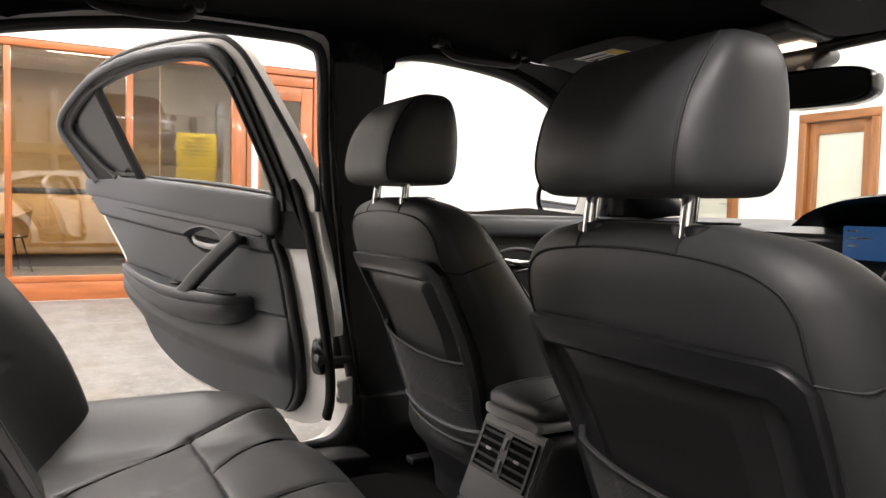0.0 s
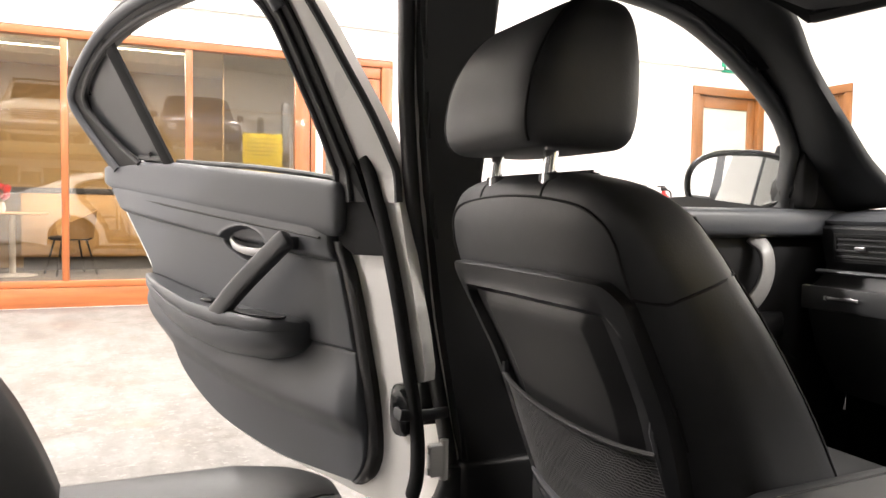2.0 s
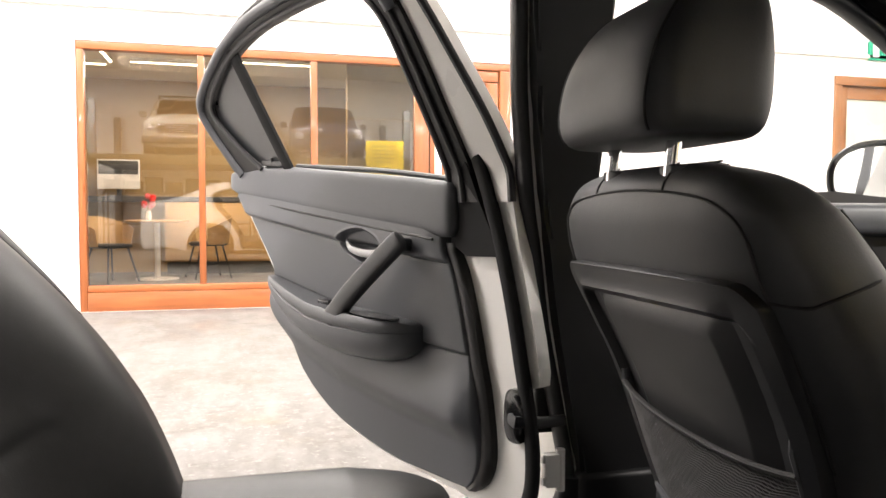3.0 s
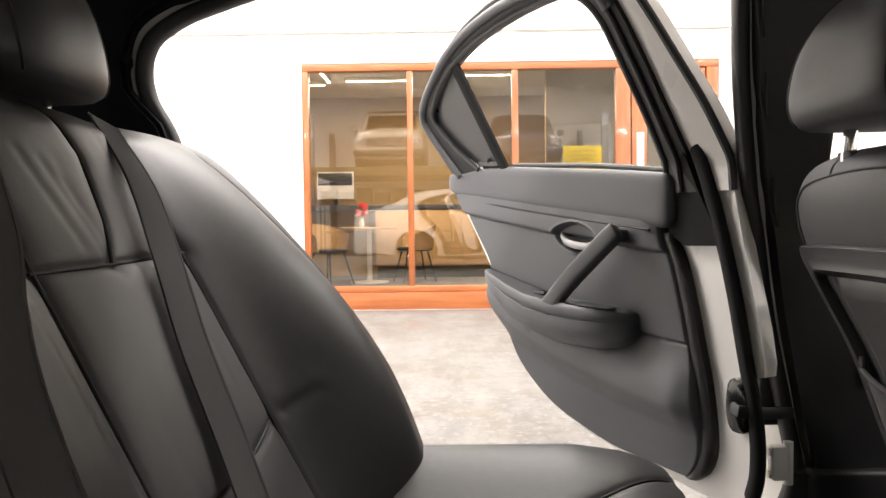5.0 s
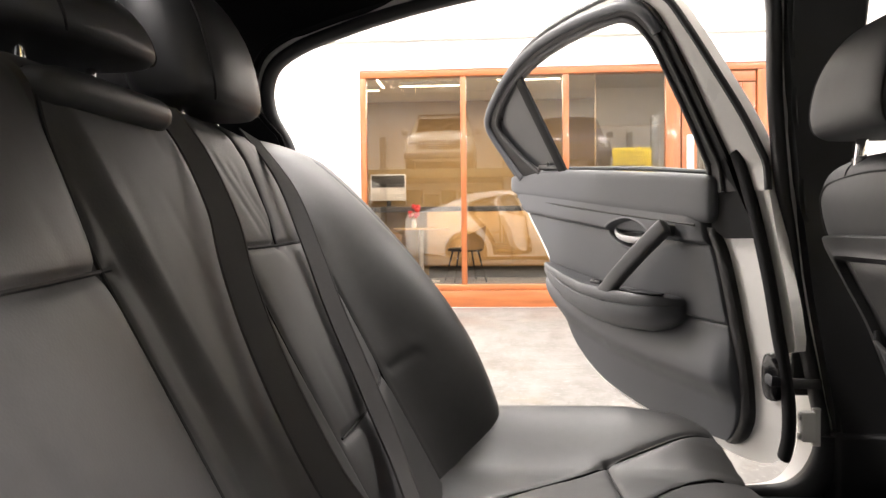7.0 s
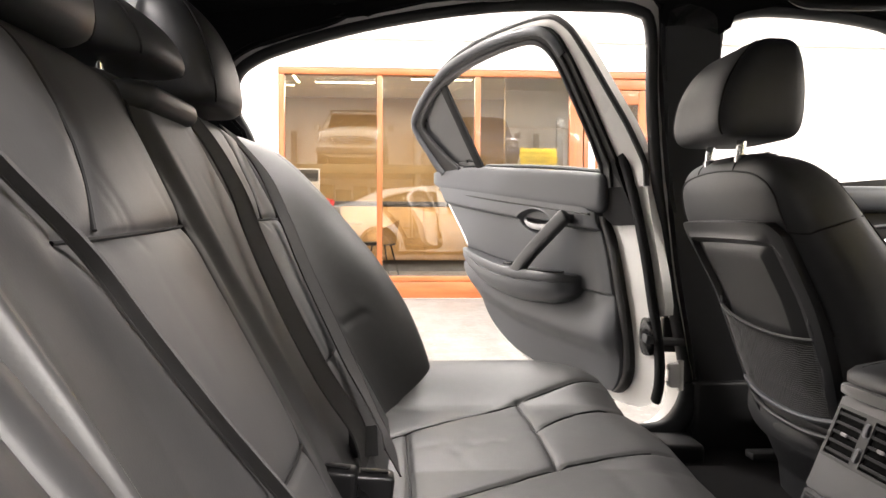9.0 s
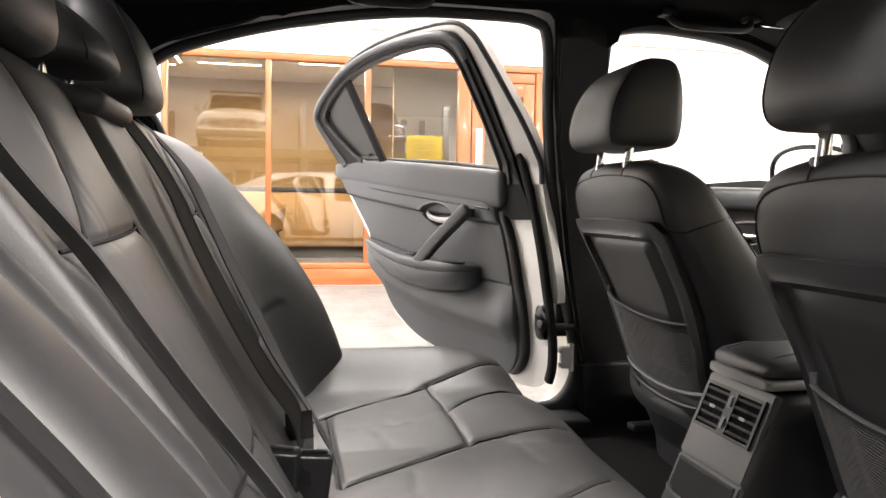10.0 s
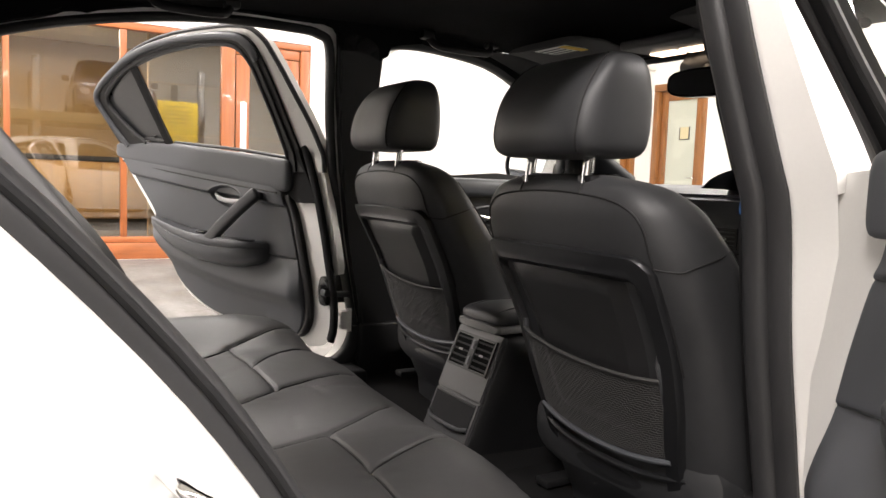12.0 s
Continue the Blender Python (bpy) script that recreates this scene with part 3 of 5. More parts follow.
for s in (1, -1):
    # rubber round the opening, with a soft bulb and a lip
    strip(AP, s, 0.006, oval(0.013, 0.019, 2.4, 12), RUBBER, "door_seal")
    if s < 0:
        strip([(APC[0] + (u - APC[0]) * 1.014, APC[1] + (v - APC[1]) * 1.010) for u, v in AP], s, 0.034, oval(0.008, 0.022, 2.2, 10), RUBBER, "door_seal")
    strip([(1.12 + (u - 1.12) * 1.02, 1.04 + (v - 1.04) * 1.05) for u, v in FW], s, 0.002, oval(0.015, 0.022, 2.6, 14), PLASTIC, "window_seal")
    rear_lip = [(u, v) for u, v in AP if u < .12 and v < .90]
    rear_lip = [(u - .010, v - .010) for u, v in rear_lip]
    foot_lip = [(u + .006, v - .004) for u, v in AP if u > .40 and v < .40]
    strip(foot_lip, s, -0.014, oval(0.026, 0.020, 2.6, 18), PILLAR, "sill_lip", False)
    strip(rear_lip, s, 0.056, oval(0.030, 0.042, 2.6, 18), RUBBER, "door_seal", False)
    # raised black bead stands in for the shade of a groove in the rubber
    strip([(u + .012, v + .012) for u, v in rear_lip], s, 0.094, oval(0.005, 0.005, 2, 8), MATT_BLACK, "groove_shade", False)
    strip([(u - .012, v - .010) for u, v in rear_lip], s, 0.096, oval(0.004, 0.005, 2, 8), RUBBER, "seal_ridge", False)
    bm = sheet(FW, [], lambda u, v: Vector((u, s * (side_y(v) + .012), v)))
    part("front_side_window", bm, GLASS, car, "clear side window")

# lining of the pillars
BP = flat2([(.595, 1.27), (.610, 1.06), (.634, .92), (.652, .81), (.672, .66), (.705, .48), (.722, .36), (.70, .27), (.80, .25), (.82, .5), (.760, .88), (.740, .92), (.730, 1.2), (.70, 1.275)], 4)
CP = flat2([(-.395, .94), (-.412, 1.05), (-.411, 1.09), (-.392, 1.14), (-.345, 1.172), (-.27, 1.198), (-.13, 1.243), (-.2, 1.275), (-.48, 1.265), (-.72, 1.20), (-.98, 1.06), (-.98, .93)], 4)
RR = flat2([(-.13, 1.243), (.05, 1.279), (.249, 1.300), (.454, 1.302), (.57, 1.295), (.60, 1.24), (.72, 1.225), (.78, 1.277), (.91, 1.282), (1.125, 1.258), (1.28, 1.196), (1.34, 1.165),
            (1.37, 1.20), (1.18, 1.29), (.93, 1.325), (.5, 1.325), (.1, 1.31), (-.15, 1.27)], 3)
for s in (1, -1):
    for nm, shp, mat in (("pillar_trim", BP, PLASTIC_DARK), ("rear_pillar_trim", CP, FABRIC), ("roof_rail_trim", RR, FABRIC)):
        bm = plate(shp, [], lambda u, v: Vector((u, s * (side_y(v) - 0.035), v)), lambda u, v: Vector((u, s * (side_y(v) - 0.001), v)))
        bmesh.ops.bevel(bm, geom=[e for e in bm.edges if len(e.link_faces) == 2 and e.calc_face_angle(0) > 0.7], offset=0.008, segments=2, affect="EDGES")
        part(nm, bm, mat, car)

    part("sill_trim", box(.712, 1.74, *sorted((s * .716, s * .757)), .205, .40, .012, 3), PLASTIC_DARK, car)
    inner_edge = curve([(1.20, s * .560, 1.272), (1.29, s * .553, 1.242), (1.38, s * .575, 1.155), (1.48, s * .578, 1.055), (1.60, s * .592, .960), (1.74, s * .60, .885)], 5)
    outer_edge = curve([(1.06, s * .664, 1.283), (1.275, s * .676, 1.212), (1.42, s * .694, 1.128), (1.495, s * .712, 1.048), (1.56, s * .730, .962), (1.67, s * .745, .866)], 5)
    rings = []
    for a, b in zip(inner_edge, outer_edge):
        ring = []
        for k in range(9):
            f = k / 8
            bow = 4 * f * (1 - f)
            ring.append(a + (b - a) * f + Vector((-.020, -s * .016, .004)) * bow)
        rings.append(ring + [b + Vector((.05, s * .02, .02)), a + Vector((.05, s * .03, .02)), a + Vector((.018, -s * .002, .006))])
    part("windscreen_pillar_trim", loft(rings), PILLAR, car, "charcoal windscreen pillar trim", 60)

# roof, headliner, glass
XX, YY = np.meshgrid(np.linspace(-.48, 1.345, 44), np.linspace(-1, 1, 31), indexing="ij")
edge_z = lerp([(-.48, 1.225), (-.1, 1.262), (.3, 1.292), (.7, 1.304), (1.0, 1.300), (1.2, 1.262), (1.345, 1.216)], XX)
half = 0.76 - 0.22 * (edge_z - .85) - .10 * step(1.0, 1.3, XX)
ZZ = edge_z + 0.012 + (.05 - .035 * step(.9, 1.3, XX)) * (1 - YY ** 2)
XX = XX + .035 * step(1.1, 1.345, XX) * (1 - YY ** 2)
part("headliner", gridmesh(XX, YY * (half - .03), ZZ), FABRIC, car, "black woven headliner")
part("roof", gridmesh(XX, YY * (half + .03), ZZ + .05), PAINT, car)


def glazing(name, a, b, wa, wb, bulge, mat, label):
    S, T = np.meshgrid(np.linspace(0, 1, 12), np.linspace(-1, 1, 25), indexing="ij")
    w = wa + (wb - wa) * S
    X = a[0] + (b[0] - a[0]) * S + (1 - T ** 2) * bulge
    Z = a[1] + (b[1] - a[1]) * S
    return part(name, gridmesh(X, T * w, Z), mat, car, label)


glazing("windscreen", (1.31, 1.242), (1.75, .895), .575, .64, .05, GLASS, "clear windscreen")
glazing("rear_window", (-.46, 1.27), (-.95, 1.02), .60, .62, -.10, GLASS_TINT, "rear window")
part("windscreen_frame", tube(curve([(1.30, -.50, 1.224), (1.338, -.33, 1.231), (1.372, 0, 1.234), (1.338, .33, 1.231), (1.30, .50, 1.224)], 6), 0.016, 10, flat=.7), PLASTIC_DARK, car)
S, T = np.meshgrid(np.linspace(0, 1, 20), np.linspace(-1, 1, 25), indexing="ij")
part("bonnet", gridmesh(1.74 + 1.30 * S + .06 * (1 - T ** 2), T * (.78 - .10 * S), .815 - .05 * S - .16 * S ** 4 + .025 * (1 - T ** 2)), PAINT, car)
part("boot_lid", gridmesh(-.92 - .52 * S, T * (.70 - .02 * S), 1.035 - .06 * S ** 3 + .015 * (1 - T ** 2)), PAINT, car)
part("bumper", box(2.7, 3.14, -.76, .76, .22, .62, .08, 4), PAINT, car)
part("bumper", box(-1.50, -1.15, -.78, .78, .24, .98, .07, 4), PAINT, car)
part("floor_pan", box(-.20, 1.75, -.78, .78, .17, .232, .01), CARPET, car, "black carpet floor")
part("bulkhead", box(1.74, 1.80, -.74, .74, .2, .855, .01), PLASTIC_DARK, car)
part("tunnel", loft([[Vector((x, y, z)) for y, z in ((-.16, .225), (-.10, .262), (.10, .262), (.16, .225))] for x in (.30, 1.72)]), CARPET, car)
part("parcel_shelf", box(-1.0, -.40, -.66, .66, .90, .935, .006), FABRIC, car)
part("seat_bulkhead", box(-.48, -.44, -.72, .72, .25, .90, .005), PLASTIC_DARK, car)
for s in (1, -1):
    y0, y1 = (.62, .755) if s > 0 else (-.755, -.62)
    part("sill_trim", box(-.02, .70, y0, y1, .20, .272, .012, 3), PLASTIC_DARK, car, "black sill trim")
    part("wheelhouse", loft([[Vector((-.30 + r * math.cos(a), s * y, .28 + r * math.sin(a) * 1.5)) for a in np.linspace(0, math.pi, 16)] for r, y in ((.25, .60), (.25, .74))]), FABRIC, car)


def wheel(x, s):
    w = part("wheel", loft([[Vector((x + r * math.cos(a), s * y, .315 + r * math.sin(a))) for a in np.linspace(0, 2 * math.pi, 48, endpoint=False)]
                            for r, y in ((.21, .66), (.30, .665), (.315, .70), (.315, .83), (.30, .865), (.215, .87))]), RUBBER, car, "black tyre")
    bm = loft([[Vector((x + r * math.cos(a), s * y, .315 + r * math.sin(a))) for a in np.linspace(0, 2 * math.pi, 40, endpoint=False)] for r, y in ((.05, .855), (.05, .70), (.205, .70), (.212, .868), (.20, .872), (.196, .80))], caps=False)
    for k in range(5):
        a = 2 * math.pi * k / 5
        for d in (-.12, .12):
            tube([(x + .04 * math.cos(a), s * .85, .315 + .04 * math.sin(a)), (x + .2 * math.cos(a + d), s * .86, .315 + .2 * math.sin(a + d))], .016, 6, bm=bm)
    part("rim", bm, SATIN, w, "silver spoked rim")


for x in (2.36, -.44):
    for s in (1, -1):
        wheel(x, s)

# ---------- front seats ----------
PANEL_GLOSS = surf("gloss_shell", (0.016, 0.016, 0.0165), 0.42, fine=600, bump=0.1, dist=0.0005, rvar=0.02)
def smooth(table, n=10):
    """A table of (place, value) pairs made dense and smooth."""
    pts = curve([(a, b, 0) for a, b in table], n)
    return [(p.x, p.y) for p in pts]


REAR = smooth([(.28, .81), (.40, .765), (.466, .742), (.62, .690), (.70, .651), (.78, .609), (.84, .590), (.875, .589), (.895, .596), (.91, .612)])
THICK = smooth([(.28, .25), (.45, .245), (.55, .23), (.62, .21), (.75, .185), (.84, .152), (.875, .125), (.895, .09), (.91, .04)])
WIDE = smooth([(.28, .235), (.40, .252), (.55, .262), (.70, .258), (.79, .247), (.84, .232), (.87, .212), (.895, .172), (.91, .10)])
SHELLW = smooth([(.22, .12), (.30, .150), (.36, .168), (.45, .180), (.55, .196), (.70, .207), (.79, .208)])


def seat_ring(z, n=64):
    d, w, x0 = float(lerp(THICK, z)) / 2, float(lerp(WIDE, z)), float(lerp(REAR, z))
    return [Vector((x0 + d + a, b, z)) for a, b in oval(d, w, 3.6, n)]


def seat_point(y, z, proud=0.0):
    """A place on the back of the backrest."""
    d, w, x0 = float(lerp(THICK, z)) / 2, float(lerp(WIDE, z)), float(lerp(REAR, z))
    t = min(1.0, abs(y) / w)
    return Vector((x0 + d - d * (1 - t ** 3.6) ** (1 / 3.6) - proud, y, z))


def seat_side(sg, f, z, proud=0.001):
    """A place on the flank of the backrest: f runs from back (0) to front (1)."""
    d, w, x0 = float(lerp(THICK, z)) / 2, float(lerp(WIDE, z)), float(lerp(REAR, z))
    c = -1 + 2 * f
    return Vector((x0 + d + d * c, sg * (w * (1 - abs(c) ** 3.6) ** (1 / 3.6) + proud), z))


def net_top(a):
    return .600 - .014 * (1 - a * a) + .012 * a


def net_low(a):
    return .455 - .016 * (1 - a * a) + .006 * a


def on_shell(a, z, proud):
    w = float(lerp(SHELLW, z)) * .86
    return seat_point(a * w, z, proud + .010 * (1 - abs(a) ** 3))


def headrest_rings(x0, zs, back, frontx, wide, p=5.5, n=80):
    rings = []
    for z in zs:
        b, f, w = float(lerp(back, z)), float(lerp(frontx, z)), float(lerp(wide, z))
        rings.append([Vector((x0 + (b + f) / 2 + a, c, z)) for a, c in oval((f - b) / 2, w, p, n)])
    return rings


HB = smooth([(.936, .574), (.939, .560), (.950, .548), (.975, .543), (1.01, .548), (1.04, .558), (1.07, .576), (1.09, .593), (1.105, .611), (1.114, .632), (1.118, .652)])
HF = smooth([(.936, .680), (.939, .693), (.950, .703), (.975, .709), (1.01, .711), (1.04, .710), (1.07, .706), (1.09, .701), (1.105, .694), (1.114, .682), (1.118, .669)])
HW = smooth([(.936, .102), (.939, .115), (.950, .124), (.975, .128), (1.01, .128), (1.04, .127), (1.07, .124), (1.09, .119), (1.105, .110), (1.114, .094), (1.118, .066)])
HZ = [.936, .9375, .939, .943, .950, .958, .968, .98, .995, 1.01, 1.025, 1.04, 1.055, 1.07, 1.08, 1.09, 1.098, 1.105, 1.110, 1.114, 1.1165, 1.118]


def front_seat(m, label, lift=0.0):
    post_y = .075 if lift else .068
    s = thing("passenger_seat" if not lift else "driver_seat", label, "car seat", "front seats", m=m)
    zs = list(np.linspace(.28, .84, 26)) + [.85, .86, .868, .876, .883, .889, .895, .900, .904, .907, .909, .91]
    back = part("backrest", loft([seat_ring(z) for z in zs]), LEATHER, s, "black leather backrest", 70)
    line = [(-.203, .60), (-.206, .70), (-.204, .79), (-.199, .830), (-.180, .856), (-.13, .874), (0, .883), (.13, .874), (.180, .856), (.199, .830), (.204, .79), (.206, .70), (.203, .60)]
    part("seam", tube(curve([seat_point(y, z, .0003) for y, z in line], 6), .0019, 6), SEAM, back)
    for y in (-.078, .078):
        part("seam", tube(curve([seat_point(y, .880, .0003), seat_point(y, .893, .0003), seat_point(y, .905, .0) + Vector((.004, 0, .001)), Vector((.645, y * 1.05, .9115)), Vector((.668, y * 1.1, .909))], 4), .0016, 6), SEAM, back)
    part("seam", tube(curve([Vector((.642, y, .9115)) for y in (-.11, -.05, 0, .05, .11)], 4), .0013, 6), SEAM, back)
    for sg in (-1, 1):
        part("seam", tube(curve([seat_point(sg * .204, .772, .0005), seat_point(sg * .235, .770, .0005), seat_side(sg, .25, .775), seat_side(sg, .55, .79), seat_side(sg, .8, .80)], 5), .0019, 6), SEAM, back)
        part("seam", tube(curve([seat_side(sg, .82, .86), seat_side(sg, .80, .75), seat_side(sg, .78, .60), seat_side(sg, .76, .45), seat_side(sg, .74, .33)], 5), .0019, 6), SEAM, back)
    # hard shell: raised rim round a recessed field
    dense = [0, .004, .009, .016, .03, .06, .10, .13, .145, .155, .165, .18, .21, .25, .32, .40, .43, .44, .45, .46, .47, .50, .6, .7, .85, 1]
    av = np.array([-1 + d for d in dense] + [1 - d for d in dense[-2::-1]])
    bv = np.array(list(np.linspace(0, .86, 90)) + [1 - d for d in (.13, .11, .095, .085, .078, .072, .066, .06, .05, .035, .02, .012, .007, .003, 0)])
    A, B = np.meshgrid(av, bv, indexing="ij")
    zb = .225
    top = .792 - .004 * np.abs(A) ** 2.5 - .024 * np.clip((np.abs(A) - .86) / .14, 0, 1) ** 2
    Z = zb + (top - zb) * B
    W = lerp(SHELLW, Z)
    Yg = A * W
    dx, dz = (1 - np.abs(A)) * W, top - Z
    base = np.vectorize(lambda y, z: seat_point(y, z).x)(Yg, Z)
    lip = 1 - np.clip(np.minimum(dx, dz) / .003, 0, 1)
    rec = step(.027, .034, smin(dx, dz * .78)) * step(.36, .44, Z)
    rec2 = np.clip((smin(dx, dz * 1.5, .003) - .036) / .055, 0, 1) * step(.44, .5, Z)
    X = base - .015 + .017 * lip ** 2 + .024 * rec - .021 * rec2
    X = X - .010 * step(.40, .33, Z) * (1 - A ** 2)
    # the middle field of the shell is a glossy panel of its own
    inner = np.abs(av) < .80
    rows = (Z[len(av) // 2] > .47) & (Z[len(av) // 2] < .745)
    pick = np.ix_(inner, rows)
    shell = gridmesh(X, Yg, Z)
    shell.faces.ensure_lookup_table()
    nv = len(bv)
    gone = [shell.faces[i * (nv - 1) + j] for i in range(len(av) - 1) for j in range(nv - 1) if inner[i] and inner[i + 1] and rows[j] and rows[j + 1]]
    bmesh.ops.delete(shell, geom=gone, context="FACES")
    part("shell", shell, SHELL, s, "hard black plastic back shell", 40)
    part("recessed_panel", gridmesh(X[pick], Yg[pick], Z[pick]), PANEL_GLOSS, s, "smooth black recessed panel", 60)
    # map pocket net: two families of crossing cords
    net = bmesh.new()
    for i in range(34):
        pts = []
        for k in range(45):
            a = -1 + 2 * k / 44
            f = (i + .5) / 34 + .009 * math.sin(k * 1.1 + i * .9)
            pts.append(on_shell(a, net_low(a) + (net_top(a) - net_low(a)) * f, .0136))
        tube(pts, .0009, 4, bm=net)
    for i in range(-8, 48):
        pts = []
        for k in range(9):
            a = -1 + (i + 14 * (k / 8 - .5)) / 20
            if -1 <= a <= 1:
                pts.append(on_shell(a, net_low(a) + (net_top(a) - net_low(a)) * k / 8, .0126))
        if len(pts) > 1:
            tube(pts, .0007, 4, bm=net)
    part("net", net, NETTING, s, "stretched black pocket net")
    part("net_hem", tube([on_shell(a, net_top(a), .015) for a in np.linspace(-1, 1, 25)], .0046, 8, flat=.7), NETTING, s)
    part("trim_strip", tube([on_shell(a, net_low(a) - .006, .016) for a in np.linspace(-1.06, 1.06, 25)], .0052, 8), PLASTIC_GREY, s)
    part("trim_strip", tube([on_shell(a * 1.1, net_low(a) - .036, .013) for a in np.linspace(-1.08, 1.08, 25)], .0055, 8), SHELL, s)
    for a in (-1, 1):
        part("hook", tube([on_shell(a, .630, .006), on_shell(a, .615, .012), on_shell(a, .57, .010), on_shell(a, .53, .006)], .0055, 8), PLASTIC, s)
    # cushion and base
    part("cushion", loft([[Vector((x, b, .40 + c)) for b, c in oval(w, h, 3, 36)] for x, w, h in
                          ((.76, .20, .05), (.78, .24, .075), (.85, .255, .085), (1.05, .255, .088), (1.20, .25, .085), (1.24, .235, .07), (1.25, .20, .04))]), LEATHER, s)
    part("base", box(.84, 1.18, -.20, .20, .226, .33, .02, 3), PLASTIC_DARK, s)
    for y in (-.19, .19):
        part("rail", box(.76, 1.25, y - .02, y + .02, .268, .285, .004), PLASTIC_DARK, s)
    part("rail_cap", loft([[Vector((x, -.17 + b, .262 + c)) for b, c in oval(w, h, 3, 16)] for x, w, h in ((.70, .010, .008), (.71, .022, .020), (.80, .026, .026), (.84, .018, .02))]), PLASTIC_GREY, s, "grey rail end cover")
    # headrest on two chrome posts
    hr = part("headrest", loft([[Vector((p.x, p.y, .936 + (p.z - .936) * (.94 if lift else 1) + lift)) for p in r] for r in headrest_rings(0, HZ, HB, HF, HW)]), LEATHER, s, "padded black leather headrest", 70)
    for sg in (-1, 1):
        path = []
        for z in HZ[3:-3]:
            b, f, w = float(lerp(HB, z)), float(lerp(HF, z)), float(lerp(HW, z))
            th = 2.48 - .10 * (z - .94) / .18
            path.append(Vector((0, 0, lift - (z - .936) * (.06 if lift else 0))) + Vector(((b + f) / 2 + (f - b) / 2 * 1.003 * sgnpow(math.cos(th), 2 / 5.5), sg * w * 1.003 * sgnpow(math.sin(th), 2 / 5.5), z)))
        part("seam", tube(curve(path, 2), .0017, 6), SEAM, hr)
        part("post", tube(curve([(.606, sg * post_y, .890), (.609, sg * post_y, .92), (.614, sg * post_y, .96 + lift)], 4), .0088, 14), CHROME, s, "chrome headrest post")
        part("collar", loft([[Vector((.614 + a, sg * post_y + b, z)) for a, b in oval(r, r * 1.5, 2.4, 20)] for r, z in ((.015, .895), (.015, .9075), (.012, .9095), (.007, .910))]), PLASTIC_DARK, s)
    return s


front_seat(pose(0, .345, 0), "black leather front passenger seat with a net pocket")
# the driver's backrest stands a little fuller
THICK = [(z, d * (1 + .2 * min(1, max(0, (z - .45) / .2)))) for z, d in THICK]
front_seat(pose(-.068, -.447, -.032), "black leather driver's seat with a net pocket", .002)

# ---------- rear bench ----------
bench = thing("rear_bench", "black leather rear bench with three headrests", "car seat")
XX, YY = np.meshgrid(np.linspace(-.12, .500, 150), np.linspace(-.765, .745, 330), indexing="ij")
yc = YY + .02
base = .384 + .026 * YY + np.where(yc > 0, .060, .030) * step(.46, .70, np.abs(yc))
pad = .010 * np.clip(1 - ((np.abs(yc) - .33) / .18) ** 2, 0, 1)
fe = .415 + .030 * step(.7, .3, np.abs(yc))
front_drop = .022 * np.clip((XX - fe + .05) / .09, 0, 9) ** 2 + np.clip(XX - fe - .035, 0, 1) * 3.2
outer = .20 * np.clip((np.abs(yc) - np.where(yc > 0, .695, .665)) / .1, 0, 2) ** 2
corner = 1.2 * np.clip(XX - .30, 0, 1) * np.clip(np.abs(yc) - .58, 0, 1)
ZB = base + pad - front_drop - outer - corner - .010 * step(.0, -.12, XX)
SEAMS_B = ([(-.05, .245), (.0, .30), (.13, .415), (.242, .502), (.385, .58), (.44, .61)], [(.242, .502), (.246, .31), (.25, .138)],
           [(.246, .312), (.345, .425), (.46, .475)], [(.02, -.01), (.14, .068), (.25, .138), (.355, .18), (.46, .205)], [(.006, .30), (.010, .14), (.012, -.02)],
           [(.10, -.205), (.17, -.182), (.258, -.155), (.34, -.105), (.44, -.04)], [(.258, -.155), (.25, -.36), (.245, -.52)], [(.25, -.36), (.35, -.30), (.46, -.245)],
           [(-.12, -.52), (.245, -.54), (.34, -.60), (.42, -.67)])
for line in SEAMS_B:
    ZB -= .0040 * groove(XX, YY, line, .0045) + .0016 * groove(XX, YY, line, .014)
rng = np.random.default_rng(3)
for _ in range(18):
    cx, cy, l, a = rng.uniform(0, .38), rng.uniform(-.5, .5), rng.uniform(.03, .08), rng.uniform(0, 6.28)
    ZB -= .0009 * groove(XX, YY, [(cx, cy), (cx + l * math.cos(a), cy + l * math.sin(a))], .013)
for cx, cy, l, a in ((.10, .20, .05, 1.0), (.13, .24, .04, .3), (.12, -.05, .07, 1.4)):
    ZB -= .0014 * groove(XX, YY, [(cx, cy), (cx + l * math.cos(a), cy + l * math.sin(a))], .012)
part("cushion", gridmesh(XX, YY, ZB), LEATHER_SOFT, bench, "creased black leather bench cushion", 80)
for line in SEAMS_B:
    pts = []
    for a, b in flat2(line, 6, False):
        i, j = int(round((a + .12) / .62 * 149)), int(round((b + .765) / 1.51 * 329))
        if 0 <= i < 150 and 0 <= j < 330 and a < .44:
            pts.append((a, b, float(ZB[i, j]) + .0012))
    part("seam", tube(curve(pts, 2), .0020, 6), SEAM, bench)
part("cushion_front", box(.10, .455, -.66, .64, .205, .31, .02, 3), PLASTIC_DARK, bench)

ZS, YS = np.meshgrid(np.linspace(.30, .965, 160), np.linspace(-.81, .735, 480), indexing="ij")
CREST = smooth([(.28, .04), (.36, .10), (.45, .127), (.53, .142), (.615, .147), (.71, .136), (.82, .102), (.905, .066), (.956, .03), (1.0, .0)])


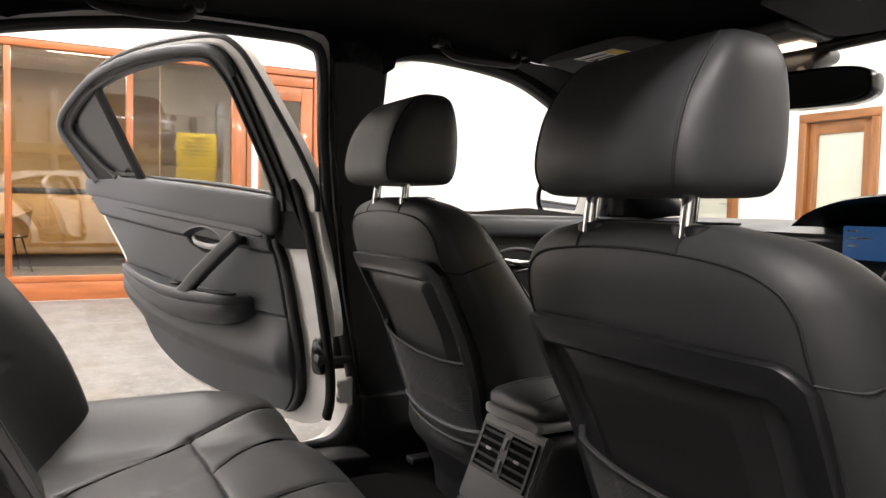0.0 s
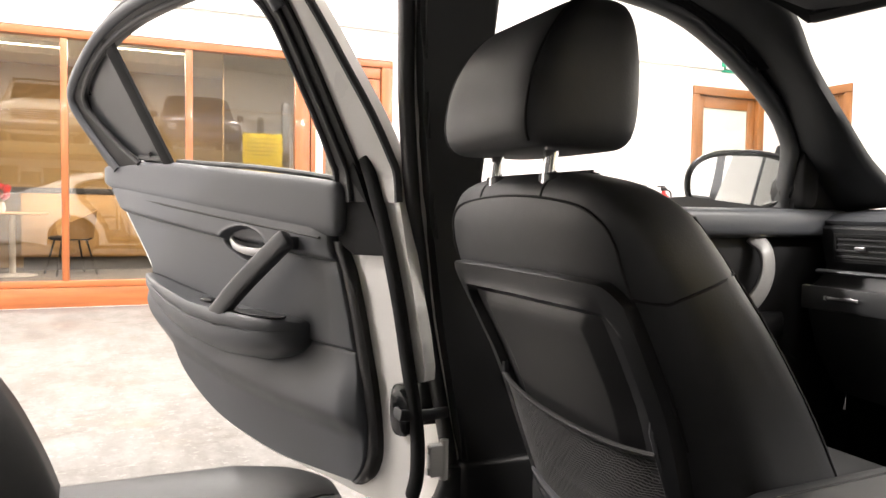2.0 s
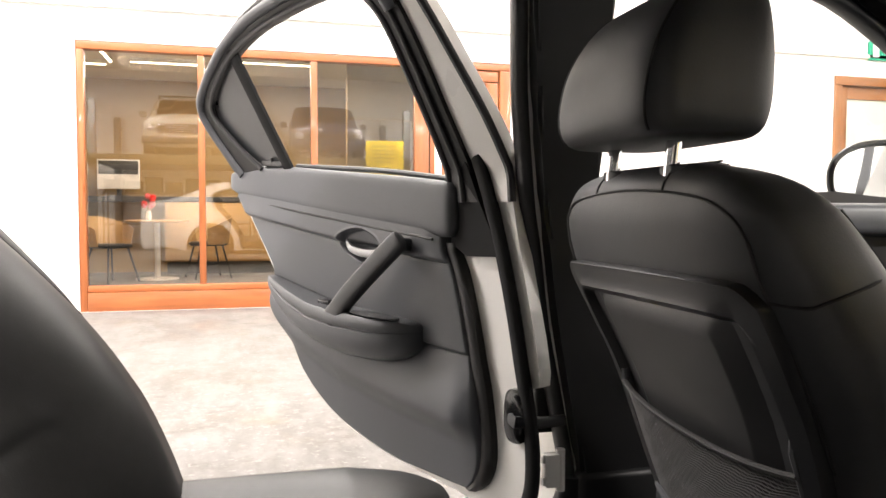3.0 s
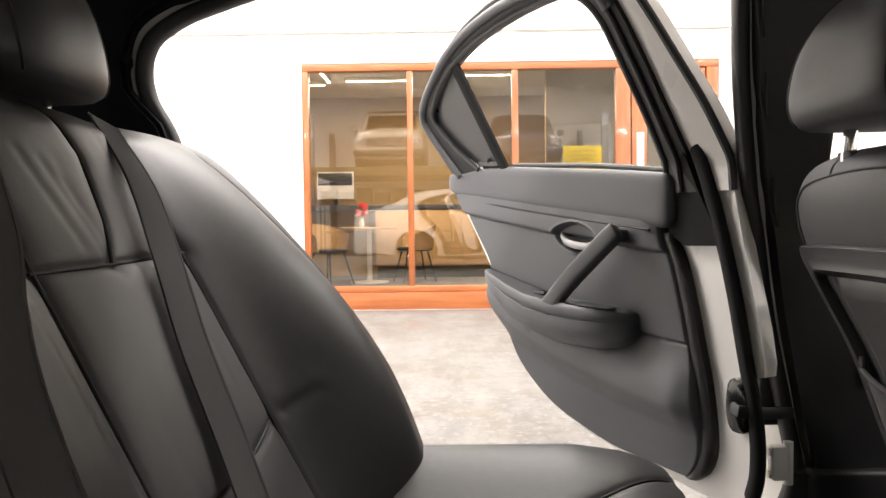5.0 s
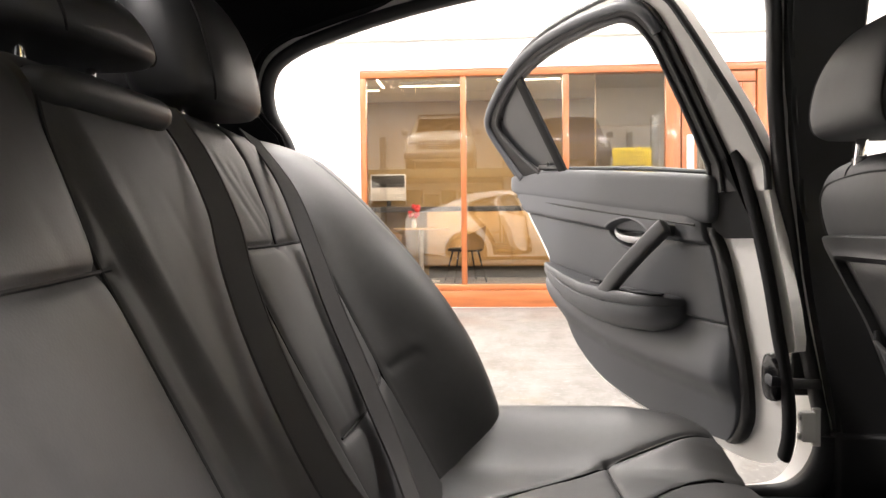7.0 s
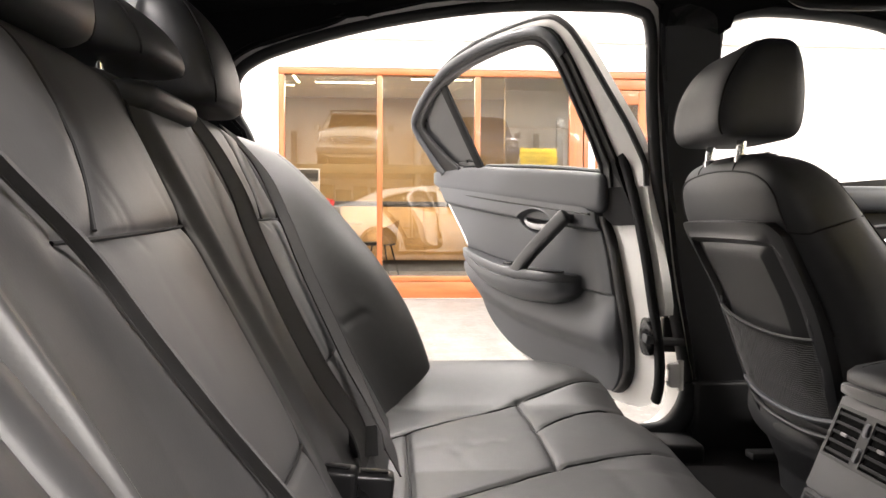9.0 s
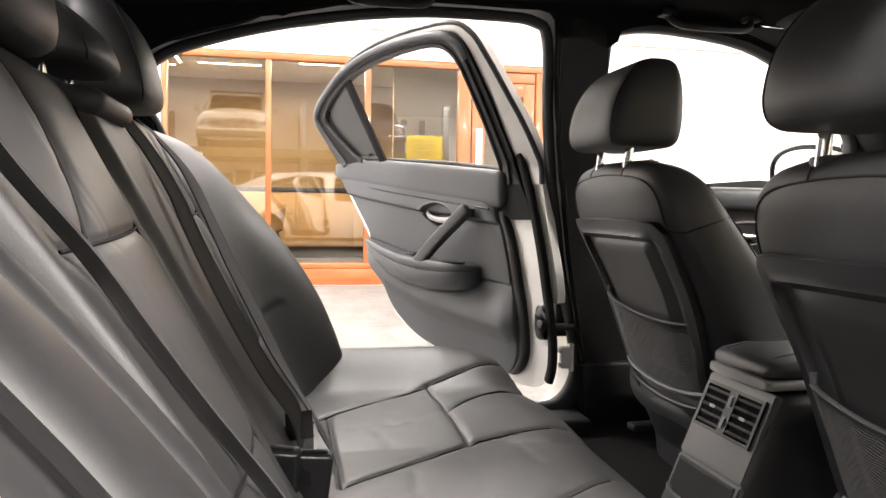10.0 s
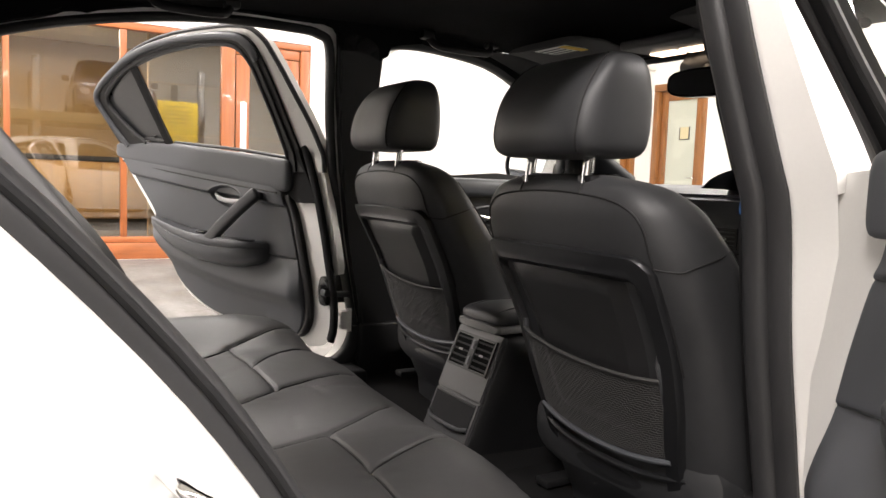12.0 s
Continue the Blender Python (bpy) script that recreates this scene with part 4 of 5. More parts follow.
def backrest_x(Y, Z):
    """The front of the rear backrest: two hollows, a middle panel and two side wings."""
    x = -.245 - .54 * (Z - .785)
    x = x - .05 * step(.925, .985, Z) ** 2
    g = lerp(CREST, Z)
    wing = np.where(Y > 0, step(.43, .645, Y), step(.59, .765, -Y))
    x = x + g * wing * np.where(Y > 0, 1, .58)
    seatc = np.where(Y > 0, Y - .275, Y + .355)
    x = x + .014 * np.clip(1 - (seatc / .18) ** 2, 0, 1)
    x = x + .014 * step(.13, .09, np.abs(Y + .05))
    return x - .16 * step(.685, .735, Y) - .16 * step(.725, .775, -Y)


XS = backrest_x(YS, ZS)
SEAMS_K = ([(.10, .787), (.46, .790)], [(-.52, .772), (-.19, .782)], [(.10, .95), (.105, .787), (.08, .45)], [(.46, .95), (.455, .79), (.44, .5), (.43, .3)],
             [(-.155, .95), (-.182, .86), (-.210, .78), (-.215, .6), (-.24, .45), (-.30, .3)], [(-.42, .953), (-.404, .92), (-.402, .885), (-.41, .848), (-.429, .815), (-.455, .780)],
             [(.275, .965), (.292, .905), (.262, .83), (.232, .789)], [(.11, .56), (.43, .57)], [(-.22, .54), (-.47, .55)], [(.63, .93), (.668, .80), (.70, .62)])
for line in SEAMS_K:
    XS -= .0050 * groove(YS, ZS, line, .0045) + .0030 * groove(YS, ZS, line, .016)
XS -= .0034 * groove(YS, ZS, [(.47, .574), (.525, .592)], .009)
XS += .0018 * groove(YS, ZS, [(.47, .594), (.52, .610)], .016)
for _ in range(20):
    cy, cz, l, a = rng.uniform(-.5, .42), rng.uniform(.55, .93), rng.uniform(.04, .10), rng.uniform(1.3, 1.8)
    XS -= .0005 * groove(YS, ZS, [(cy, cz), (cy + l * math.cos(a), cz + l * math.sin(a))], .010)
for cy, cz in ((.17, .90), (.20, .89), (.22, .87), (-.43, .88), (-.41, .86)):
    XS -= .0009 * groove(YS, ZS, [(cy, cz), (cy + .02, cz - .09)], .008)
part("backrest", gridmesh(XS, YS, ZS), LEATHER_SOFT, bench, "black leather backrest with side wings", 80)
for line in SEAMS_K:
    pts = [(a, b) for a, b in flat2(line, 6, False) if b < .95]
    part("seam", tube([(float(backrest_x(np.array(a), np.array(b))) - .0062, a, b) for a, b in pts], .0020, 6), SEAM, bench)
part("backrest_top", sweep([(-.395, y, .930) for y in np.linspace(-.70, .66, 20)], oval(.05, .03, 3, 16), up=(0, 0, 1)), LEATHER, bench)
part("armrest_roll", loft([[Vector((-.325 + a, y, .934 + b)) for a, b in oval(.036 * k, .020 * k, 2.4, 20)] for y, k in ((-.165, .2), (-.163, .6), (-.155, .9), (-.14, 1), (.018, 1), (.033, .9), (.041, .6), (.043, .2))]), LEATHER, bench, "", 70)
RB = smooth([(0, .035), (.02, .014), (.08, .003), (.2, .0), (.4, .004), (.6, .014), (.8, .034), (.92, .055), (.98, .075), (1, .088)])
RF = smooth([(0, .105), (.02, .124), (.08, .138), (.2, .146), (.4, .150), (.6, .148), (.8, .140), (.92, .128), (.98, .112), (1, .098)])
RW = smooth([(0, .62), (.02, .80), (.08, .92), (.2, .98), (.4, 1), (.6, .98), (.8, .92), (.92, .80), (.98, .62), (1, .40)])
RT = [0, .01, .02, .05, .08, .14, .2, .3, .4, .5, .6, .7, .8, .87, .92, .96, .98, 1]


def rear_headrest(y, w, zb, h, x):
    rings = []
    for t in RT:
        b, f, k = float(lerp(RB, t)), float(lerp(RF, t)), float(lerp(RW, t)) * w
        # the front of a rear headrest is the side towards the cabin
        rings.append([Vector((x + .075 - (b + f) / 2 + a - .02 * t, y + c, zb + h * t)) for a, c in oval((f - b) / 2, k, 3, 52)])
    hr = part("headrest", loft(rings), LEATHER, bench, "black leather rear headrest", 70)
    for sg in (-1, 1):
        path = []
        for t in RT[3:-3]:
            b, f, k = float(lerp(RB, t)), float(lerp(RF, t)), float(lerp(RW, t)) * w
            path.append(Vector((x + .075 - (b + f) / 2 - .02 * t + (f - b) / 2 * 1.004 * sgnpow(math.cos(.75), 2 / 3), y + sg * k * 1.004 * sgnpow(math.sin(.75), 2 / 3), zb + h * t)))
        part("seam", tube(curve(path, 2), .0016, 6), SEAM, hr)
        part("post", tube([(x, y + sg * .06, zb - .05), (x, y + sg * .06, zb + .02)], .0048, 12), CHROME, hr, "chrome headrest post")
    return hr


rear_headrest(.290, .125, .972, .20, -.365)
rear_headrest(-.375, .125, .955, .20, -.365)
rear_headrest(-.045, .115, .984, .096, -.372)

# ---------- belts and buckles ----------
def belt(pts, width, label, group, normal=(1, 0, .5)):
    b = thing("seat_belt", label, "seat belt", group)
    part("strap", sweep(curve(pts, 8), [(-width / 2, -.0009), (width / 2, -.0009), (width / 2, .0009), (-width / 2, .0009)], up=normal), WEBBING, b)
    line = curve(pts, 8)
    for sg in (-1, 1):
        part("selvedge", sweep(line, [(sg * width / 2 - .0022, -.0014), (sg * width / 2 + .0006, -.0014), (sg * width / 2 + .0006, .0014), (sg * width / 2 - .0022, .0014)], up=normal), WEBBING, b)
    return b


def on_back(y, z, proud=.012):
    return Vector((float(backrest_x(np.array(y), np.array(z))) + proud, y, z))


b1 = belt([on_back(.092, .958, .022), on_back(.066, .90, .020), on_back(.022, .83, .020), on_back(-.022, .775, .020), on_back(-.054, .72, .020), on_back(-.076, .65, .020), on_back(-.086, .58, .022), on_back(-.082, .52, .028), Vector((-.048, -.066, .465))], .044, "black centre seat belt lying across the backrest", "rear seat belts", (1, -.35, .5))
belt([on_back(.460, .966, .020), on_back(.372, .88, .020), on_back(.312, .787, .020), on_back(.264, .70, .016), on_back(.222, .60, .016), on_back(.170, .52, .022), Vector((-.026, .05, .470)), Vector((-.014, -.05, .462))], .044, "black seat belt hanging over the outer seat", "rear seat belts", (1, -.35, .5))
belt([on_back(-.64, .92, .016), on_back(-.58, .84, .016), on_back(-.519, .769, .014), on_back(-.493, .704, .012), on_back(-.464, .632, .012), on_back(-.426, .554, .014), on_back(-.40, .49, .016)], .014, "black seat belt lying beside the side wing", "rear seat belts", (.35, .9, .25))


BUCKLE = surf("buckle_plastic", (0.009, 0.009, 0.0095), 0.3, fine=500, bump=0.05, dist=0.0005)


def buckle(m, label):
    k = thing("belt_buckle", label, "belt buckle", "rear belt buckles", m=m)
    part("case", box(-.014, .014, -.025, .025, -.06, .05, .006, 3), BUCKLE, k)
    part("slot", box(-.004, .004, -.017, .017, .0505, .053, .001), PLASTIC_DARK, k)
    part("stalk", box(-.008, .008, -.018, .018, -.11, -.061, .003), PLASTIC_DARK, k)


buckle(pose(-.080, -.165, .449, 4, -10, 80), "black plastic belt buckle on the bench")
buckle(pose(-.040, -.152, .437, 6, -8, 94), "black plastic belt buckle on the bench")
part("tongue", box(-.002, .002, -.020, .020, -.012, .028, .001), PLASTIC, b1, "dark metal belt tongue").matrix_local = pose(-.052, -.066, .487, -10, 25, 75)

# ---------- rear doors ----------
UF = smooth([(.345, .135), (.36, .108), (.40, .086), (.45, .084), (.53, .096), (.60, .114), (.67, .132), (.75, .158), (.80, .182), (.92, .188)])
UR = smooth([(.345, .20), (.352, .33), (.366, .45), (.402, .60), (.472, .72), (.565, .788), (.63, .850), (.68, .876), (.716, .872), (.80, .95), (.905, 1.055)])


def rear_door(origin, d, n, label):
    """u runs from the hinge to the latch, w from the skin to the cabin."""
    D, N, O = Vector((*d, 0)).normalized(), Vector((*n, 0)).normalized(), Vector(origin)

    def P(u, w, z):
        return O + D * u + N * w + Vector((0, 0, z))

    def lean(z):
        return .5 * max(0.0, z - .93) if origin[1] > 0 else .75 * (z - .933)

    frame4 = Matrix(((*D, 0), (*N, 0), (0, 0, 1, 0), (0, 0, 0, 1))).transposed()
    dr = thing("rear_side_door", label, "car door", "open rear doors")
    skin = flat2([(1.125, .955), (1.06, .868), (.90, .70), (.81, .555), (.73, .45), (.61, .388), (.45, .350), (.25, .334), (.10, .322), (.02, .345), (-.008, .42), (-.002, .50), (.025, .62), (.055, .75), (.075, .86), (.10, .888), (.5, .918), (.85, .950)], 3)
    front = -1 if O.y > 0 else .06
    part("shell", plate(skin, [], lambda u, v: P(max(u, front), -.020, v), lambda u, v: P(max(u, front) + .004 + .16 * max(0.0, 1 - max(0.0, u) / .3), -.125 + .03 * (v > .8) + .06 * max(0.0, 1 - max(0.0, u) / .3), v)), PAINT, dr, "glossy white painted door shell", 30)
    # moulded lining with its field, crease and ledge
    Zg, Sg = np.meshgrid(np.linspace(.345, .905, 240), np.linspace(0, 1, 240), indexing="ij")
    uf, ur = lerp(UF, Zg), lerp(UR, Zg)
    Ug = uf + .018 + (ur - uf - .018) * Sg
    fieldline = lerp([(.1, .594), (.30, .606), (.5, .64), (.9, .70), (1.1, .72)], Ug)
    crease = lerp([(.1, .478), (.341, .497), (.543, .524), (.734, .57), (.85, .62)], Ug)
    ledge = step(.0, 1.0, (fieldline - Zg) / np.maximum(fieldline - crease, .01))
    Wg = .006 * step(-.004, .004, Zg - fieldline) + .032 * ledge * (Zg < fieldline)
    Wg = Wg - .018 * step(.0, .05, crease - Zg) - .03 * np.clip((crease - Zg) / .3, 0, 1)
    cr2 = lerp([(.189, .762), (.543, .792), (.956, .842), (1.1, .86)], Ug)
    Wg = Wg + .006 * step(-.006, .010, Zg - cr2) + .006 * step(.10, .0, Zg - cr2) * (Zg > cr2)
    Wg = Wg - .006 * np.exp(-((Zg - fieldline) / .003) ** 2) - .0035 * np.exp(-((Zg - cr2) / .004) ** 2)
    Wg = Wg * (.25 + .75 * step(.0, .07, Ug - uf))
    cupr = np.hypot((Ug - .470) / .082, (Zg - .787 - .08 * (Ug - .47)) / (.036 - .10 * np.clip(Ug - .47, 0, 1)))
    Wg = Wg - .019 * step(1.0, .80, cupr) + .002 * np.exp(-((cupr - 1.04) / .05) ** 2)
    rim = np.minimum(Sg * (ur - uf), (1 - Sg) * (ur - uf))
    rim = np.minimum(rim, (Zg - .345) * 1.2)
    Wg = Wg - .022 * (1 - np.clip(rim / .012, 0, 1)) ** 2
    field = Zg > fieldline
    X = O.x + D.x * Ug + N.x * Wg
    Y = O.y + D.y * Ug + N.y * Wg
    part("lining", gridmesh(X, Y, Zg), PLASTIC_GREY, dr, "grey moulded door lining", 60)
    if O.y > 0:
        part("edge_strip", loft([[P(u - .001, -.020, z), P(u - .001, -.004, z), P(u + .010, .002, z), P(u + .024, -.002, z), P(u + .024, -.020, z)] for z, u in [(z, float(lerp(UF, z))) for z in np.linspace(.35, .80, 28)]]), PLASTIC_DARK, dr, "", 60)
    # rolled upper pad
    rings = []
    for u in [.172, .174, .178, .184, .192] + list(np.linspace(.205, 1.06, 26)) + [1.075, 1.09, 1.10, 1.106]:
        k = (u - .185) / .87
        lo, hi = .808 + .094 * k + .02 * max(0, k - .95) * 4, float(np.interp(u, [.18, .30, .78, .95, 1.11], [.912, .925, .966, .970, .965]))
        e = float(np.interp(u, [.172, .174, .178, .184, .192, .205, 1.06, 1.09, 1.106], [.2, .5, .72, .88, .96, 1, 1, .8, .3]))
        rings.append([P(u, -.004 + a, (lo + hi) / 2 + b) for a, b in oval(.020 * e, (hi - lo) / 2 * (.35 + .65 * e), 5.0, 32)])
    part("upper_pad", loft(rings), PLASTIC_GREY, dr, "soft grey upper door pad", 60)
    part("pad_gap", tube(curve([P(1.055, .008, .897), P(.80, .014, .866), P(.543, .014, .838), P(.225, .014, .806)], 6), .0030, 6), SEAM, dr)
    # arm rest
    rings = []
    for u, zt, zb, w in ((.262, .634, .606, .010), (.266, .640, .594, .030), (.280, .644, .580, .052), (.31, .647, .566, .070), (.36, .649, .556, .082), (.47, .652, .552, .088), (.58, .658, .562, .082), (.70, .674, .586, .064), (.80, .690, .628, .044), (.855, .697, .656, .026), (.878, .694, .670, .008)):
        h = zt - zb
        rings.append([P(u, ww, zz) for ww, zz in ((-.012, zt - .002), (w * .5, zt + .001), (w - .3 * w ** .5 * .06, zt), (w * .965, zt - .003), (w, zt - .1 * h), (w, zt - .2 * h), (w * .97, zt - .27 * h),
                                                  (w * .93, zt - .29 * h), (w * .93, zt - .31 * h), (w * .97, zt - .33 * h), (w * .975, zt - .48 * h), (w * .93, zt - .65 * h), (w * .80, zt - .82 * h), (w * .55, zt - .95 * h), (w * .25, zb), (-.012, zb))])
    arm = part("armrest", loft(rings), PLASTIC_GREY, dr, "grey moulded armrest", 40)
    part("pocket", loft([[P(u, .048 + a, .6500 + .03 * max(0, u - .40) + b) for a, b in oval(w, .0025, 2.4, 16)] for u, w in ((.29, .006), (.31, .022), (.36, .030), (.42, .026), (.44, .006))]), GLOSS_BLACK, arm, "dark pocket behind the handle")
    part("window_switch", box(-.022, .022, -.012, .012, 0, .010, .003), GLOSS_BLACK, arm).matrix_local = Matrix.Translation(P(.545, .045, .656)) @ frame4
    # slanting pull handle
    path = curve([P(.283, .040, .806), P(.300, .048, .791), P(.37, .064, .731), P(.43, .073, .679), P(.474, .070, .642), P(.492, .060, .624)], 6)
    grip_up = D * .66 + Vector((0, 0, .75))
    rings = []
    for k, q in enumerate(path):
        t = (path[min(k + 1, len(path) - 1)] - path[max(k - 1, 0)]).normalized()
        v = (grip_up - t * grip_up.dot(t)).normalized()
        w = t.cross(v)
        f = k / (len(path) - 1)
        size = min(1.0, .55 + 6 * f) * (1 + .45 * max(0, f - .72) / .28)
        rings.append([q + w * (a * size) + v * (b * size) for a, b in oval(.0140, .0205, 4, 24)])
    grip = part("pull_handle", loft(rings), PLASTIC, dr, "slanting charcoal pull handle", 40)
    part("handle_foot", sweep([P(.298, -.002, .792), P(.295, .044, .795)], oval(.013, .013, 5, 20), up=(0, 0, 1)), PLASTIC, grip)
    # release lever in its cup
    part("lever", sweep(curve([P(.530, .002, .792), P(.50, .012, .778), P(.45, .015, .770), P(.405, .008, .770)], 6), oval(.004, .0085, 2.6, 12), up=(0, 0, 1)), SATIN_CHROME, dr, "satin chrome release lever")
    # window frame: black lining, white painted band outside it
    fo = [(.122, .875), (.138, .935), (.149, 1.018), (.160, 1.119), (.175, 1.205), (.198, 1.258), (.26, 1.284), (.47, 1.292), (.65, 1.280), (.80, 1.252), (.94, 1.208), (1.05, 1.165), (1.100, 1.132), (1.106, 1.09), (1.088, 1.02), (1.062, .95)]
    fi = [(.198, .875), (.199, .935), (.202, 1.018), (.213, 1.119), (.226, 1.195), (.262, 1.240), (.33, 1.256), (.47, 1.258), (.65, 1.246), (.80, 1.220), (.92, 1.182), (1.005, 1.142), (1.03, 1.115), (1.025, 1.085), (.97, 1.02), (.905, .965)]
    fw = [(.052, .875), (.056, .92), (.071, 1.018), (.096, 1.104), (.127, 1.201), (.160, 1.268), (.235, 1.302), (.47, 1.306), (.65, 1.292), (.80, 1.262), (.94, 1.215), (1.055, 1.170), (1.108, 1.134), (1.113, 1.09), (1.095, 1.02), (1.07, .95)]
    fo2, fi2, fw2 = flat2(fo, 5, False), flat2(fi, 5, False), flat2(fw, 5, False)

    def band(p, q, w0, w1, bulge=0.0):
        rings = []
        for (a, b), (c, e) in zip(p, q):
            mu, mv = (a + c) / 2, (b + e) / 2
            rings.append([P(a, lean(b) + w0, b), P(a, lean(b) + w1, b), P(mu, lean(mv) + w1 + bulge, mv), P(c, lean(e) + w1, e), P(c, lean(e) + w0, e)])
        return loft(rings)

    fr = part("window_frame", band(fo2, fi2, -.028, -.004, .004), PLASTIC_DARK, dr, "black lined window frame", 60)
    if O.y > 0:
        part("outer_frame", band(fw2, [(a + (c - a) * .1, b + (e - b) * .1) for (a, b), (c, e) in zip(fo2, fi2)], -.060, -.016, .004), PAINT, dr, "white painted outer frame", 60)
    if O.y > 0:
        part("frame_seal", tube([P(a, lean(b) - .020, b) for a, b in fw2], .008, 8), RUBBER, fr)
    rl = [(a + (c - a) * .30, b + (e - b) * .30) for (a, b), (c, e) in zip(fo2, fi2)]
    rl = [q for q in rl if q[0] > .19 or q[1] > 1.2]
    part("frame_ridge", sweep([P(a, lean(b) + .0, b) for a, b in rl], oval(.012, .011, 2.3, 12), up=tuple(N)), PLASTIC_GREY, fr, "", 60)
    part("glass_channel", tube([P(a, lean(b) - .004, b) for a, b in fi2], .007, 8), RUBBER, fr)
    part("post_groove", tube([P(a + (c - a) * .42, lean(b) + .002, b) for (a, b), (c, e) in list(zip(fo2, fi2))[:22]], .005, 8), RUBBER, fr)

    def bar(u0, z0, u1, z1, wid, mat, nm, w=0.0):
        return part(nm, sweep([P(u0 + (u1 - u0) * t, lean(z0 + (z1 - z0) * t) + w, z0 + (z1 - z0) * t) for t in np.linspace(0, 1, 8)], oval(wid, .006, 4, 12), up=tuple(N)), mat, dr)

    bar(.775, .955, .803, 1.234, .019, MATT_BLACK, "divider", -.008)
    q = flat2([(.80, .965), (.905, .975), (.97, 1.02), (1.025, 1.085), (1.03, 1.115), (1.005, 1.142), (.92, 1.182), (.81, 1.215)], 3)
    part("quarter_glass", sheet(q, [], lambda u, v: P(u, lean(v) - .016, v)), BLIND, dr, "quarter window with a drawn dark mesh blind")
    part("blind_rail", sweep([P(.792, .014, .972), P(.86, .012, .978), P(.905, .010, .98)], oval(.006, .007, 3, 10), up=(0, 0, 1)), PLASTIC_DARK, dr)
    part("blind_hook", tube([P(.845, .014, .972), P(.845, .018, .99)], .004, 8), PLASTIC_DARK, dr)
    g = flat2([(.20, .90), (.213, 1.119), (.228, 1.20), (.262, 1.243), (.33, 1.256), (.47, 1.258), (.65, 1.246), (.79, 1.222), (.80, 1.212), (.772, .95)], 3)
    part("window_pane", sheet(g, [], lambda u, v: P(u, lean(v) - .018, v)), GLASS, dr, "clear door window")
    part("belt_weatherstrip", tube(curve([P(.20, -.018, .918), P(.45, -.018, .945), P(.78, -.018, .968)], 5), .006, 8), RUBBER, dr)
    # black corner cover above the white shut face
    tri = [(.192, .80), (.190, .925), (.199, .96), (.145, .95), (.116, .872), (.088, .825), (.066, .779), (.150, .777)]
    if O.y > 0:
        part("corner_cover", plate(tri, [], lambda u, v: P(u, -.004 + max(0.0, lean(v)), v), lambda u, v: P(u, -.019 + max(0.0, lean(v)), v)), MATT_BLACK, dr)
    if O.y > 0:
        face = [(.130, .945), (.060, .93), (.052, .875), (.036, .80), (.016, .72), (-.004, .64), (-.014, .585), (-.012, .562), (.010, .556), (.022, .60), (.042, .69), (.070, .79), (.104, .885)]
        part("shut_face", plate(face, [], lambda u, v: P(u, -.022 + max(0.0, lean(v)), v), lambda u, v: P(u, -.050 + max(0.0, lean(v)), v)), PAINT, dr, "white painted shut face")
        part("shut_seal", tube(curve([P(.126, -.008, .955), P(.100, -.012, .885), P(.070, -.014, .79), P(.042, -.014, .69), P(.022, -.014, .60), P(.006, -.014, .53), P(-.004, -.016, .46), P(-.002, -.018, .395), P(.014, -.024, .352)], 6), .017, 12, flat=.7), MATT_BLACK, dr, "black shut face seal")
    sy = 1 if O.y > 0 else -1
    ck = None if sy < 0 else part("check_cover", loft([[P(.028 + a, w, .508 + b) for a, b in oval(.026 * k, .047 * k, 3, 20)] for w, k in ((-.020, 1), (-.006, 1), (.0, .8))]), GLOSS_BLACK, dr, "black check strap cover")
    if sy > 0:
        part("check_arm", sweep([P(.03, .002, .506), P(.012, .012, .505), Vector((.640, sy * .715, .498)), Vector((.692, sy * .748, .490))], oval(.006, .010, 3, 10), up=(0, 0, 1)), PLASTIC, dr, "dark metal check arm")
    return dr


rear_door((.60, .70, 0), (-.44, .898), (-.898, -.44), "open white rear door with charcoal lining")
rear_door((.691, -.769, 0), (-.38, -.925), (-.925, .38), "open white rear door with dark lining beside the bench")
for sy in (1,):
    part("check_bracket", box(.650, .690, *sorted((sy * .775, sy * .80)), .46, .55, .006, 3), PLASTIC_DARK, car)
    hg = part("hinge", box(.640, .666, sy * .698, sy * .720, .388, .446, .004), PAINT, car, "white painted door hinge")
    for z in (.398, .436):
        part("hinge_bolt", tube([(.636, sy * .709, z), (.646, sy * .709, z)], .007, 12), PAINT, hg)
    part("hinge_pin", tube([(.670, sy * .709, .380), (.670, sy * .709, .452)], .008, 12), PAINT, hg)
strk = thing("door_striker", "bright metal door striker on the white body", "striker")
part("loop", tube(curve([(-.165, -.878, .640), (-.150, -.912, .630), (-.118, -.914, .610), (-.100, -.878, .596)], 6), .006, 10), CHROME, strk)
part("plate", box(-.024, .024, -.003, .003, -.013, .013, .002), PAINT, strk).matrix_local = pose(-.130, -.876, .617, 0, 35, 0)

# ---------- centre console ----------
CONSOLE_GREY = surf("console_plastic", (0.052, 0.052, 0.0535), 0.42, fine=800, bump=0.2, dist=0.0006)
con = thing("centre_console", "charcoal centre console with rear air vents", "console")


def face_x(z):
    return .695 - .41 * (.505 - z)


def C(y, z, out=0.0):
    """A place on the slanting rear panel, out towards the bench."""
    return Vector((face_x(z) - out * .925, y - .005, z + out * .38))


def con_ring(dx, w, zt, zb=.215):
    return [Vector((max(face_x(z), .5) + dx, y - .005, z)) for y, z in [(a, (zt + zb) / 2 + b) for a, b in oval(w, (zt - zb) / 2, 9, 36)]]


